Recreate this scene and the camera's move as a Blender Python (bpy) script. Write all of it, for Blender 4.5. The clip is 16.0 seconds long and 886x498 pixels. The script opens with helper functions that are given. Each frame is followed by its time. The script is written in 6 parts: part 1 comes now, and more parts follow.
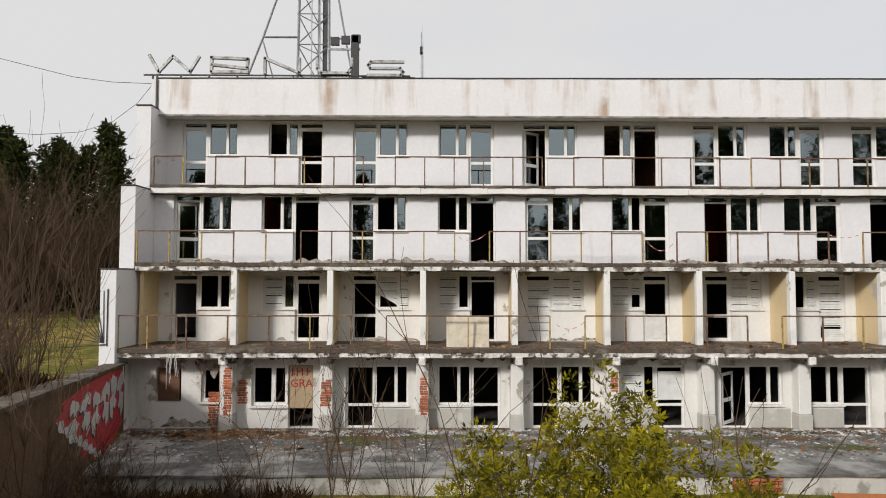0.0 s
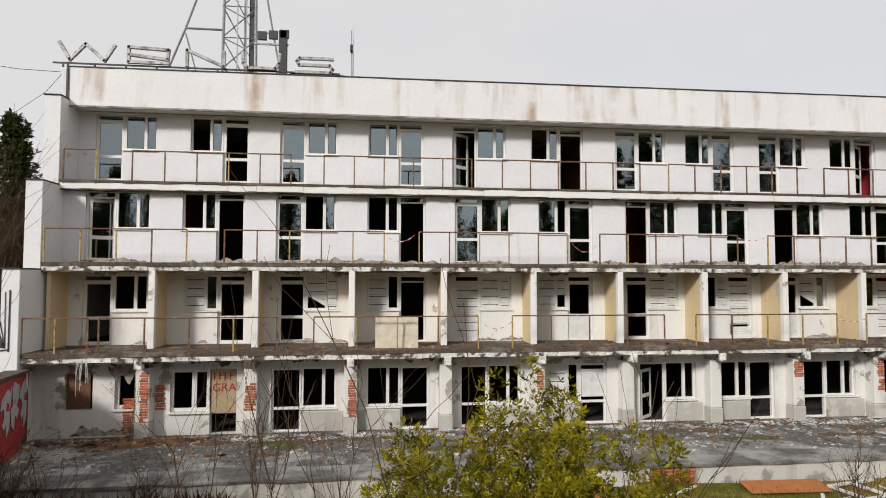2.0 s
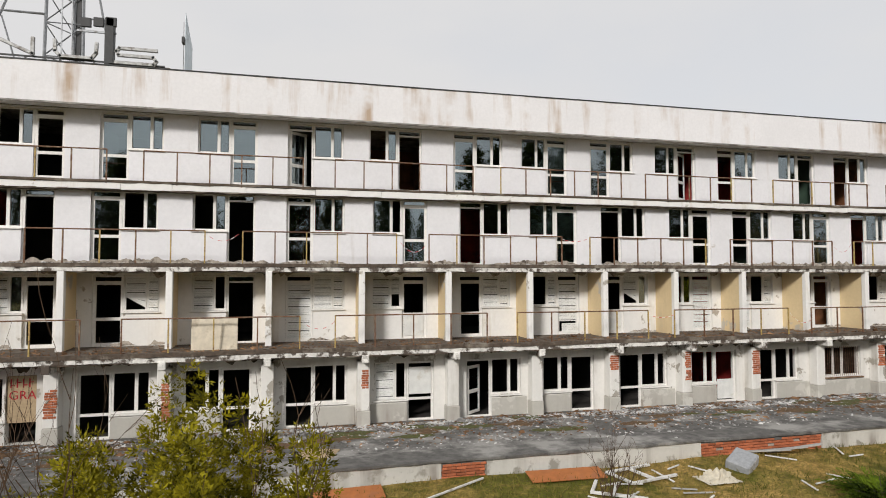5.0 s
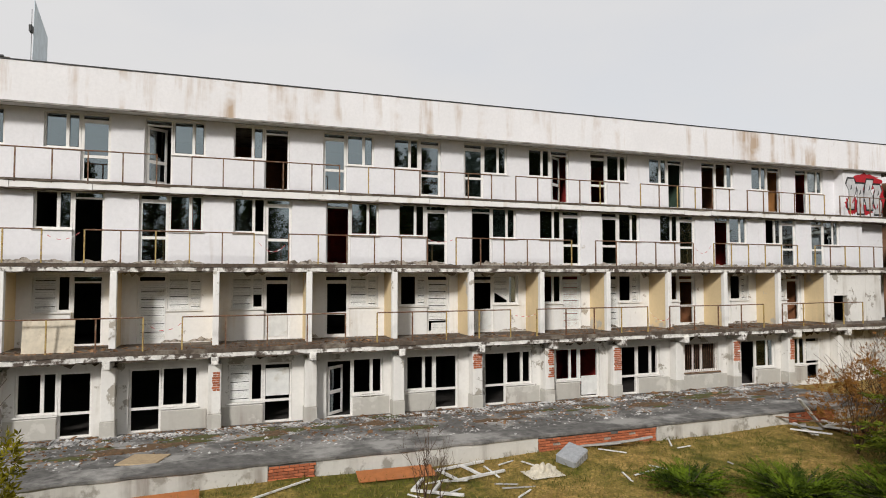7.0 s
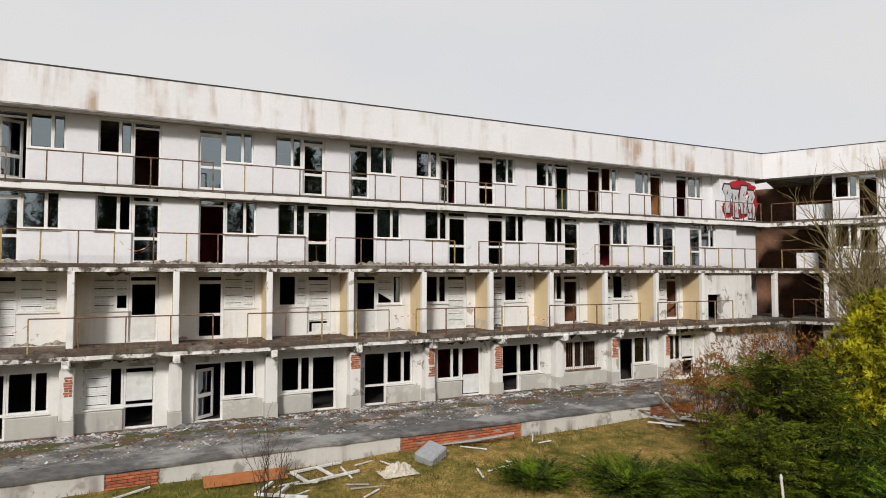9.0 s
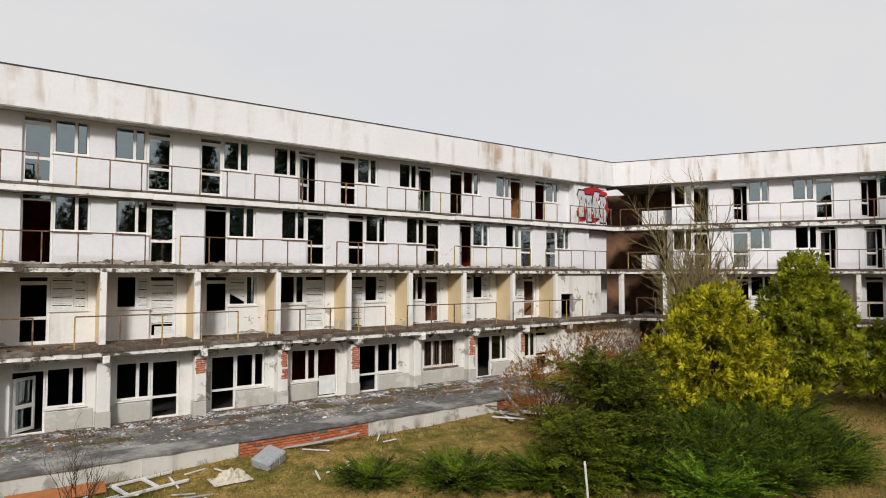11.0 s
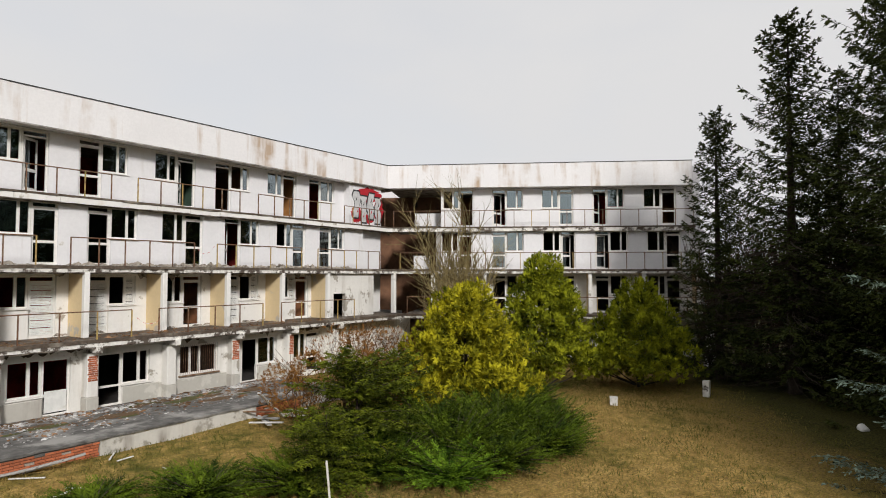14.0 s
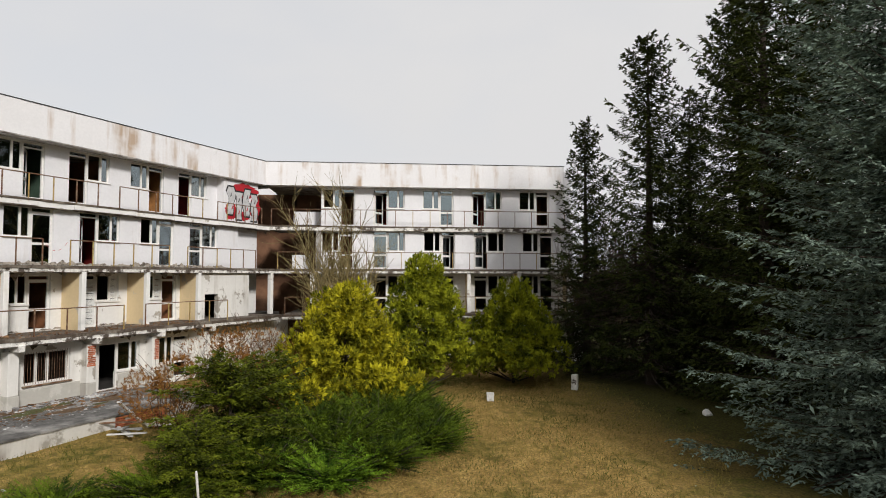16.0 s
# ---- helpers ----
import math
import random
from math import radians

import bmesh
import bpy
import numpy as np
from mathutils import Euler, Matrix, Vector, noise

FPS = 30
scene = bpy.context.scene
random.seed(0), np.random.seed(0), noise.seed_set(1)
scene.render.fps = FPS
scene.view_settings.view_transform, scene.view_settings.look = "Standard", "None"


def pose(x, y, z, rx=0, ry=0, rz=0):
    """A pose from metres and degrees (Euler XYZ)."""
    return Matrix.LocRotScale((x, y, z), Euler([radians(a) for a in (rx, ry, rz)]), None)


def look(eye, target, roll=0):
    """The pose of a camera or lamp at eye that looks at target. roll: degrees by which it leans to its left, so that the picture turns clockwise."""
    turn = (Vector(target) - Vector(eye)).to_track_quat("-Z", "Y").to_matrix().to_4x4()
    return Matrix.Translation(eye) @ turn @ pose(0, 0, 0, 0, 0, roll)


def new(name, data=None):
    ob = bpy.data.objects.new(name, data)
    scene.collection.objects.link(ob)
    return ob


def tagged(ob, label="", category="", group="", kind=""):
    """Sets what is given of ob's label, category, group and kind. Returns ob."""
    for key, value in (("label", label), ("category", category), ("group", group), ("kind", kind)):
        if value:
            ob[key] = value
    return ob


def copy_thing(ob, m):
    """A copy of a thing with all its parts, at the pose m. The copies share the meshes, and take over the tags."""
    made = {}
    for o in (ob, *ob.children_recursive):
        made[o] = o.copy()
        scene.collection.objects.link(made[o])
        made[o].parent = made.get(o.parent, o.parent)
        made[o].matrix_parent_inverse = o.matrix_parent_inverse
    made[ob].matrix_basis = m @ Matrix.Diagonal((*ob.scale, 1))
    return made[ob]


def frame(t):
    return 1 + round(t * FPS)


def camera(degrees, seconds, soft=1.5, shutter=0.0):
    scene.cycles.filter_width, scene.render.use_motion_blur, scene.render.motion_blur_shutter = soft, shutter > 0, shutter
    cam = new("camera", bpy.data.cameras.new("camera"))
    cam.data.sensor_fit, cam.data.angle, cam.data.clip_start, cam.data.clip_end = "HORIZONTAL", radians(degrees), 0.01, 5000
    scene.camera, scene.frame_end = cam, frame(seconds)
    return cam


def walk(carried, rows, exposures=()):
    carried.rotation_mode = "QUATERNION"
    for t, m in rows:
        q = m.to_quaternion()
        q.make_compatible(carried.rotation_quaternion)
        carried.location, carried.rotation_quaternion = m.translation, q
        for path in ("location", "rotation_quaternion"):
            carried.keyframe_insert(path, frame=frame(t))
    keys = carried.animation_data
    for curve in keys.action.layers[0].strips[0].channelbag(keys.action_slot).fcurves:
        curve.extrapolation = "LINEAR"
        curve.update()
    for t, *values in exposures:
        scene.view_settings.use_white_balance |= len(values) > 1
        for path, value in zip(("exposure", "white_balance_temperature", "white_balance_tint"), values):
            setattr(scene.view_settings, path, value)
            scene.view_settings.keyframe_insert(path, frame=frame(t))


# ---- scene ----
cam = camera(71.5, 16.0, 1.0)
PATH = [
    (0, (-0.144, 0.222, 4.998), (-0.123, 2.22, 5.087), 0.1),
    (0.5, (-0.12, 0.214, 5.016), (-0.062, 2.211, 5.103), 0.1),
    (1, (-0.13, 0.22, 5.01), (-0.017, 2.214, 5.099), 0.1),
    (1.5, (-0.11, 0.231, 4.985), (0.068, 2.221, 5.077), 0.1),
    (2, (-0.106, 0.239, 4.958), (0.139, 2.221, 5.053), 0.1),
    (2.5, (0.086, 0.221, 4.936), (0.379, 2.197, 5.033), 0.1),
    (3, (0.356, 0.182, 4.933), (0.696, 2.15, 5.03), 0.0),
    (5.5, (3.568, -0.66, 5.075), (4.114, 1.263, 5.159), 0.0),
    (6, (4.26, -0.872, 5.08), (4.847, 1.038, 5.164), -0.0),
    (6.5, (4.919, -1.091, 5.088), (5.554, 0.804, 5.172), 0.0),
    (7, (5.55, -1.325, 5.083), (6.233, 0.553, 5.166), 0.0),
    (7.5, (6.139, -1.56, 5.089), (6.851, 0.307, 5.172), 0.0),
    (8, (6.621, -1.763, 5.077), (7.36, 0.094, 5.161), 0.0),
    (8.5, (7.067, -1.981, 5.067), (7.856, -0.145, 5.151), 0.0),
    (9, (7.429, -2.124, 5.063), (8.31, -0.33, 5.148), 0.0),
    (11.5, (8.723, -3.09, 5.125), (9.993, -1.547, 5.207), 0.0),
    (12, (8.935, -3.226, 5.114), (10.296, -1.763, 5.196), -0.1),
    (12.5, (9.101, -3.363, 5.101), (10.536, -1.973, 5.184), -0.0),
    (13, (9.233, -3.441, 5.101), (10.738, -2.126, 5.185), 0.0),
    (13.5, (9.243, -3.482, 5.091), (10.826, -2.262, 5.174), -0.0),
    (14, (9.25, -3.527, 5.094), (10.901, -2.402, 5.178), 0.0),
    (14.5, (9.253, -3.527, 5.054), (10.966, -2.498, 5.139), -0.0),
    (15, (9.313, -3.441, 5.062), (11.08, -2.509, 5.146), -0.0),
    (15.5, (9.293, -3.449, 5.07), (11.102, -2.601, 5.156), 0.1),
    (16, (9.263, -3.465, 5.075), (11.1, -2.679, 5.16), 0.1),
]
walk(cam, [(t, look(eye, target, roll)) for t, eye, target, roll in PATH])

# ---- world, sun, exposure ----
world = bpy.data.worlds.new("sky")
scene.world = world
world.use_nodes = True
wn, wl = world.node_tree.nodes, world.node_tree.links
for n in list(wn):
    wn.remove(n)
SUN_EL, SUN_AZ = radians(29), radians(217)
w_out = wn.new("ShaderNodeOutputWorld")
w_bg = wn.new("ShaderNodeBackground")
w_sky = wn.new("ShaderNodeTexSky")
w_sky.sky_type, w_sky.sun_disc, w_sky.sun_elevation, w_sky.sun_rotation = "NISHITA", False, SUN_EL, SUN_AZ
w_gain = wn.new("ShaderNodeMix")
w_gain.data_type, w_gain.blend_type = "RGBA", "MULTIPLY"
w_gain.inputs[0].default_value = 1.0
w_gain.inputs[7].default_value = (0.14, 0.14, 0.14, 1)
w_tc = wn.new("ShaderNodeTexCoord")
w_map = wn.new("ShaderNodeMapping")
w_map.inputs["Scale"].default_value = (1.0, 1.0, 2.2)
w_map.inputs["Location"].default_value = (0.35, 0.2, 0.1)
w_noise = wn.new("ShaderNodeTexNoise")
w_noise.inputs["Scale"].default_value, w_noise.inputs["Detail"].default_value = 1.5, 5.0
w_ramp = wn.new("ShaderNodeValToRGB")
w_ramp.color_ramp.elements[0].position, w_ramp.color_ramp.elements[1].position = 0.36, 0.52
w_ramp.color_ramp.elements[0].color = (0.9, 0.9, 0.9, 1)
w_mix = wn.new("ShaderNodeMix")
w_mix.data_type = "RGBA"
w_mix.inputs[7].default_value = (0.735, 0.73, 0.735, 1)
wl.new(w_sky.outputs[0], w_gain.inputs[6])
wl.new(w_tc.outputs["Generated"], w_map.inputs[0])
wl.new(w_map.outputs[0], w_noise.inputs["Vector"])
wl.new(w_noise.outputs[0], w_ramp.inputs[0])
wl.new(w_ramp.outputs[0], w_mix.inputs[0])
wl.new(w_gain.outputs[2], w_mix.inputs[6])
wl.new(w_mix.outputs[2], w_bg.inputs[0])
wl.new(w_bg.outputs[0], w_out.inputs[0])

sun = new("sun", bpy.data.lights.new("sun", "SUN"))
sun.data.energy, sun.data.angle, sun.data.color = 2.95, radians(9.0), (1.0, 0.965, 0.93)
sun.matrix_world = look((-17.2, -23, 16), (0, 0, 0))


# ---- materials ----
def nodes(name):
    m = bpy.data.materials.new(name)
    m.use_nodes = True
    t = m.node_tree
    return m, t.nodes, t.links, t.nodes["Principled BSDF"]


def coords(n, l, scale=(1, 1, 1)):
    tc = n.new("ShaderNodeTexCoord")
    mp = n.new("ShaderNodeMapping")
    mp.inputs["Scale"].default_value = scale
    l.new(tc.outputs["Object"], mp.inputs[0])
    return mp.outputs[0]


def noise_tex(n, l, vec, scale, detail=4, rough=0.6):
    t = n.new("ShaderNodeTexNoise")
    t.inputs["Scale"].default_value, t.inputs["Detail"].default_value, t.inputs["Roughness"].default_value = scale, detail, rough
    l.new(vec, t.inputs["Vector"])
    return t.outputs[0]


def ramp(n, l, fac, stops):
    r = n.new("ShaderNodeValToRGB")
    els = r.color_ramp.elements
    while len(els) < len(stops):
        els.new(0.5)
    for e, (p, c) in zip(els, stops):
        e.position, e.color = p, (*c, 1) if len(c) == 3 else c
    l.new(fac, r.inputs[0])
    return r.outputs[0]


def mixc(n, l, fac, a, b, mode="MIX"):
    m = n.new("ShaderNodeMix")
    m.data_type, m.blend_type = "RGBA", mode
    for s, v in ((0, fac), (6, a), (7, b)):
        if isinstance(v, (int, float)):
            m.inputs[s].default_value = v
        elif isinstance(v, tuple):
            m.inputs[s].default_value = (*v, 1)
        else:
            l.new(v, m.inputs[s])
    return m.outputs[2]


def bump(n, l, p, h, strength=0.3, dist=0.02):
    b = n.new("ShaderNodeBump")
    b.inputs["Strength"].default_value, b.inputs["Distance"].default_value = strength, dist
    l.new(h, b.inputs["Height"])
    l.new(b.outputs[0], p.inputs["Normal"])


def plain(name, c, rough=0.7, var=0.25, scale=6.0, metal=0.0, stain=None, stain_lo=0.55, stain_hi=0.7, stain_scale=2.0, bumps=0.25, rnd=0.0, zs=1.0):
    """Base colour varied by fine and coarse noise, with optional stains of a second colour."""
    m, n, l, p = nodes(name)
    v = coords(n, l)
    a = noise_tex(n, l, v, scale, 6)
    lo = tuple(x * (1 - var) for x in c)
    hi = tuple(min(1, x * (1 + var * 0.6)) for x in c)
    col = ramp(n, l, a, [(0.3, lo), (0.7, hi)])
    if stain:
        s = noise_tex(n, l, coords(n, l, (1, 1, zs)), stain_scale, 7, 0.65)
        f = ramp(n, l, s, [(stain_lo, (0, 0, 0)), (stain_hi, (1, 1, 1))])
        col = mixc(n, l, f, col, stain)
    if rnd:
        oi = n.new("ShaderNodeObjectInfo")
        f = ramp(n, l, oi.outputs["Random"], [(0, (1 - rnd,) * 3), (1, (1 + rnd * 0.3,) * 3)])
        col = mixc(n, l, 1.0, col, f, "MULTIPLY")
    l.new(col, p.inputs["Base Color"])
    p.inputs["Roughness"].default_value, p.inputs["Metallic"].default_value = rough, metal
    if bumps:
        bump(n, l, p, noise_tex(n, l, v, scale * 6, 5), bumps, 0.01)
    return m


def plaster(name, base, streak, streak_lo, streak_hi, patch, patch_lo, patch_hi, xs=1.6, ps=0.7):
    """Painted render: vertical run-down streaks and worn patches over two scales of mottling."""
    m, n, l, p = nodes(name)
    v = coords(n, l)
    big, fine = noise_tex(n, l, v, 0.5, 5), noise_tex(n, l, v, 9, 6)
    col = mixc(n, l, ramp(n, l, big, [(0.3, (0, 0, 0)), (0.75, (1, 1, 1))]), base, tuple(x * 0.9 for x in base))
    col = mixc(n, l, ramp(n, l, fine, [(0.35, (0, 0, 0)), (0.8, (0.5, 0.5, 0.5))]), col, tuple(x * 0.8 for x in base))
    st = noise_tex(n, l, coords(n, l, (1, 1, 0.09)), xs, 6, 0.6)
    fade = noise_tex(n, l, coords(n, l, (1, 1, 1)), 0.9, 3)
    f = mixc(n, l, 1.0, ramp(n, l, st, [(streak_lo, (0, 0, 0)), (streak_hi, (1, 1, 1))]), ramp(n, l, fade, [(0.35, (0, 0, 0)), (0.62, (0.9, 0.9, 0.9))]), "MULTIPLY")
    col = mixc(n, l, f, col, streak)
    pt = noise_tex(n, l, v, ps, 9, 0.62)
    col = mixc(n, l, ramp(n, l, pt, [(patch_lo, (0, 0, 0)), (patch_hi, (1, 1, 1))]), col, patch)
    l.new(col, p.inputs["Base Color"])
    p.inputs["Roughness"].default_value = 0.9
    bump(n, l, p, mixc(n, l, 0.5, fine, pt), 0.25, 0.012)
    return m


M_WHITE = plaster("white render", (0.8, 0.79, 0.8), (0.5, 0.45, 0.4), 0.62, 0.8, (0.5, 0.46, 0.4), 0.68, 0.72)
M_FASCIA = plaster("stained parapet render", (0.82, 0.805, 0.805), (0.42, 0.3, 0.2), 0.5, 0.64, (0.4, 0.36, 0.31), 0.67, 0.74, 1.15)
M_L2 = plaster("aged render", (0.84, 0.825, 0.79), (0.5, 0.42, 0.3), 0.55, 0.75, (0.4, 0.36, 0.3), 0.62, 0.66, 1.5, 1.1)
M_GROUND = plaster("decayed render", (0.78, 0.76, 0.715), (0.4, 0.36, 0.3), 0.52, 0.7, (0.36, 0.33, 0.28), 0.585, 0.61, 1.8, 0.9)
M_PLINTH = plaster("grey cement plinth", (0.5, 0.48, 0.43), (0.3, 0.26, 0.23), 0.5, 0.7, (0.55, 0.53, 0.48), 0.6, 0.64, 1.8, 1.2)
M_TWALL = plaster("weathered terrace render", (0.6, 0.58, 0.53), (0.24, 0.21, 0.18), 0.46, 0.66, (0.3, 0.28, 0.24), 0.54, 0.6, 1.8, 1.3)
M_YELLOW = plaster("ochre side wall", (0.74, 0.58, 0.34), (0.45, 0.36, 0.24), 0.55, 0.8, (0.5, 0.45, 0.38), 0.6, 0.64, 1.5, 0.9)
M_CONC = plain("concrete", (0.34, 0.32, 0.29), 0.95, 0.4, 5, stain=(0.11, 0.095, 0.08), stain_lo=0.45, stain_hi=0.62, stain_scale=1.6)
M_DARKCONC = plain("mossy dirty concrete, also slab shade", (0.1, 0.075, 0.055), 0.95, 0.5, 7, stain=(0.24, 0.21, 0.17), stain_lo=0.52, stain_hi=0.66, stain_scale=1.3)
M_EDGE = plain("chipped white slab edge", (0.74, 0.72, 0.67), 0.9, 0.3, 5, stain=(0.09, 0.07, 0.055), stain_lo=0.49, stain_hi=0.56, stain_scale=2.1)
M_PATCH = plain("bare mortar", (0.42, 0.37, 0.31), 0.95, 0.35, 9, stain=(0.11, 0.09, 0.07), stain_lo=0.5, stain_hi=0.6, stain_scale=4)
M_FELT = plain("old roofing felt", (0.125, 0.12, 0.112), 0.9, 0.5, 4, stain=(0.31, 0.3, 0.28), stain_lo=0.48, stain_hi=0.62, stain_scale=0.8)
M_BRICK = plain("red brick", (0.5, 0.15, 0.065), 0.9, 0.35, 30, stain=(0.5, 0.36, 0.27), stain_lo=0.6, stain_hi=0.75, stain_scale=9, rnd=0.45)
M_MORTAR = plain("mortar", (0.36, 0.32, 0.27), 0.95, 0.3, 20)
M_FRAME = plain("white window paint", (0.78, 0.76, 0.72), 0.5, 0.12, 10, stain=(0.45, 0.4, 0.33), stain_lo=0.62, stain_hi=0.75, stain_scale=5)
M_RUST = plain("rusty steel", (0.15, 0.07, 0.035), 0.8, 0.5, 14, stain=(0.3, 0.24, 0.16), stain_lo=0.5, stain_hi=0.65, stain_scale=4)
M_OCHRE = plain("ochre rail paint", (0.42, 0.3, 0.1), 0.7, 0.35, 14, stain=(0.16, 0.08, 0.04), stain_lo=0.52, stain_hi=0.6, stain_scale=5)
M_STEEL = plain("galvanised steel", (0.3, 0.31, 0.32), 0.5, 0.3, 8, metal=0.6, stain=(0.12, 0.11, 0.1), stain_scale=3)
M_DARKMETAL = plain("dark metal", (0.035, 0.035, 0.035), 0.6, 0.3, 8)
M_BLIND = plain("yellowed plastic blind", (0.72, 0.72, 0.69), 0.6, 0.12, 4, stain=(0.5, 0.46, 0.38), stain_scale=1.5)
M_BOARD = plain("raw chipboard", (0.44, 0.33, 0.2), 0.85, 0.2, 12, stain=(0.3, 0.22, 0.14), stain_scale=1.8)
# the darkest room paints carry the indoor shade in their colour
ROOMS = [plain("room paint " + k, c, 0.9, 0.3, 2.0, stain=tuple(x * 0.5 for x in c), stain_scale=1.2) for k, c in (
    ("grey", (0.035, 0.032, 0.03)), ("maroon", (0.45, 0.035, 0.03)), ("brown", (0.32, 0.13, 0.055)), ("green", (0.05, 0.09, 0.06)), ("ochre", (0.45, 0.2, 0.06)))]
M_SHEET = plain("stained cement sheet", (0.62, 0.55, 0.43), 0.9, 0.2, 4, stain=(0.36, 0.29, 0.2), stain_lo=0.54, stain_hi=0.66, stain_scale=1.6)
# near-black floor colour stands in for the rooms' lack of light
M_FLOOR = plain("dirty floor toned for indoor shade", (0.035, 0.03, 0.026), 0.95, 0.4, 4)


def glass_material(name, tint, ior):
    m, n, l, p = nodes(name)
    n.remove(p)
    out = n["Material Output"]
    tr, gl, mx, fr = n.new("ShaderNodeBsdfTransparent"), n.new("ShaderNodeBsdfGlossy"), n.new("ShaderNodeMixShader"), n.new("ShaderNodeFresnel")
    tr.inputs[0].default_value = (*tint, 1)
    gl.inputs["Color"].default_value = (0.82, 0.95, 1.0, 1)
    gl.inputs["Roughness"].default_value = 0.02
    fr.inputs[0].default_value = ior
    bp = n.new("ShaderNodeBump")
    bp.inputs["Strength"].default_value, bp.inputs["Distance"].default_value = 0.06, 0.02
    l.new(noise_tex(n, l, coords(n, l), 2.0, 3), bp.inputs["Height"])
    l.new(bp.outputs[0], gl.inputs["Normal"])
    l.new(fr.outputs[0], mx.inputs[0])
    l.new(tr.outputs[0], mx.inputs[1])
    l.new(gl.outputs[0], mx.inputs[2])
    l.new(mx.outputs[0], out.inputs[0])
    return m


M_GLASS = glass_material("dirty window glass", (0.42, 0.46, 0.45), 3.2)


# ---- mesh helpers ----
class Geo:
    def __init__(self):
        self.v, self.f = [], []

    def add(self, vs, fs):
        o = len(self.v)
        self.v += [tuple(p) for p in vs]
        self.f += [tuple(o + i for i in f) for f in fs]
        return self

    def box(self, x0, x1, y0, y1, z0, z1, m=None):
        vs = [(x, y, z) for z in (z0, z1) for y in (y0, y1) for x in (x0, x1)]
        if m is not None:
            vs = [m @ Vector(p) for p in vs]
        return self.add(vs, [(0, 2, 3, 1), (4, 5, 7, 6), (0, 1, 5, 4), (2, 6, 7, 3), (0, 4, 6, 2), (1, 3, 7, 5)])

    def bar(self, x0, x1, y0, y1, z0, z1, c=0.01, m=None):
        """A box with chamfered edges."""
        vs, idx = [], {}
        lims = ((x0, x1), (y0, y1), (z0, z1))
        for a in range(3):
            for s in np.ndindex(2, 2, 2):
                p = [lims[k][s[k]] + (0 if k == a else (c if s[k] == 0 else -c)) for k in range(3)]
                idx[a, s] = len(vs)
                vs.append(p)
        fs = []
        for a in range(3):
            b, d = (a + 1) % 3, (a + 2) % 3
            for s in (0, 1):
                q = []
                for sb, sd in ((0, 0), (1, 0), (1, 1), (0, 1)):
                    k = [0, 0, 0]
                    k[a], k[b], k[d] = s, sb, sd
                    q.append(idx[a, tuple(k)])
                fs.append(q if s else q[::-1])
            for sb, sd in ((0, 0), (0, 1), (1, 0), (1, 1)):
                k0, k1 = [0, 0, 0], [0, 0, 0]
                k0[a], k1[a] = 0, 1
                k0[b] = k1[b] = sb
                k0[d] = k1[d] = sd
                q = [idx[b, tuple(k0)], idx[b, tuple(k1)], idx[d, tuple(k1)], idx[d, tuple(k0)]]
                fs.append(q if sb == sd else q[::-1])
        for s in np.ndindex(2, 2, 2):
            fs.append([idx[0, s], idx[1, s], idx[2, s]] if sum(s) % 2 else [idx[2, s], idx[1, s], idx[0, s]])
        if m is not None:
            vs = [m @ Vector(p) for p in vs]
        return self.add(vs, fs)

    def holed(self, x0, x1, z0, z1, y0, y1, holes):
        """An upright plate from y0 to y1 with rectangular openings (xa, xb, za, zb) through it."""
        xs = sorted({x0, x1, *[min(max(h[i], x0), x1) for h in holes for i in (0, 1)]})
        zs = sorted({z0, z1, *[min(max(h[i], z0), z1) for h in holes for i in (2, 3)]})

        def solid(i, k):
            if not (0 <= i < len(xs) - 1 and 0 <= k < len(zs) - 1):
                return False
            x, z = (xs[i] + xs[i + 1]) / 2, (zs[k] + zs[k + 1]) / 2
            return not any(h[0] < x < h[1] and h[2] < z < h[3] for h in holes)
        for i in range(len(xs) - 1):
            for k in range(len(zs) - 1):
                if not solid(i, k):
                    continue
                a, b, c, d = xs[i], xs[i + 1], zs[k], zs[k + 1]
                self.add([(a, y0, c), (b, y0, c), (b, y0, d), (a, y0, d)], [(0, 1, 2, 3)])
                self.add([(a, y1, c), (b, y1, c), (b, y1, d), (a, y1, d)], [(3, 2, 1, 0)])
                if not solid(i - 1, k):
                    self.add([(a, y0, c), (a, y0, d), (a, y1, d), (a, y1, c)], [(0, 1, 2, 3)])
                if not solid(i + 1, k):
                    self.add([(b, y0, c), (b, y1, c), (b, y1, d), (b, y0, d)], [(0, 1, 2, 3)])
                if not solid(i, k - 1):
                    self.add([(a, y0, c), (a, y1, c), (b, y1, c), (b, y0, c)], [(0, 1, 2, 3)])
                if not solid(i, k + 1):
                    self.add([(a, y0, d), (b, y0, d), (b, y1, d), (a, y1, d)], [(0, 1, 2, 3)])
        return self

    def tube(self, pts, radii, sides=5):
        """A tapered tube along points."""
        pts = [Vector(p) for p in pts]
        if isinstance(radii, (int, float)):
            radii = [radii] * len(pts)
        o = len(self.v)
        for i, (p, r) in enumerate(zip(pts, radii)):
            d = (pts[min(i + 1, len(pts) - 1)] - pts[max(i - 1, 0)]).normalized()
            a = d.cross(Vector((0, 0, 1)) if abs(d.z) < 0.9 else Vector((1, 0, 0))).normalized()
            b = d.cross(a)
            for k in range(sides):
                w = 2 * math.pi * k / sides
                self.v.append(tuple(p + a * (r * math.cos(w)) + b * (r * math.sin(w))))
        for i in range(len(pts) - 1):
            for k in range(sides):
                k2 = (k + 1) % sides
                self.f.append((o + i * sides + k, o + i * sides + k2, o + (i + 1) * sides + k2, o + (i + 1) * sides + k))
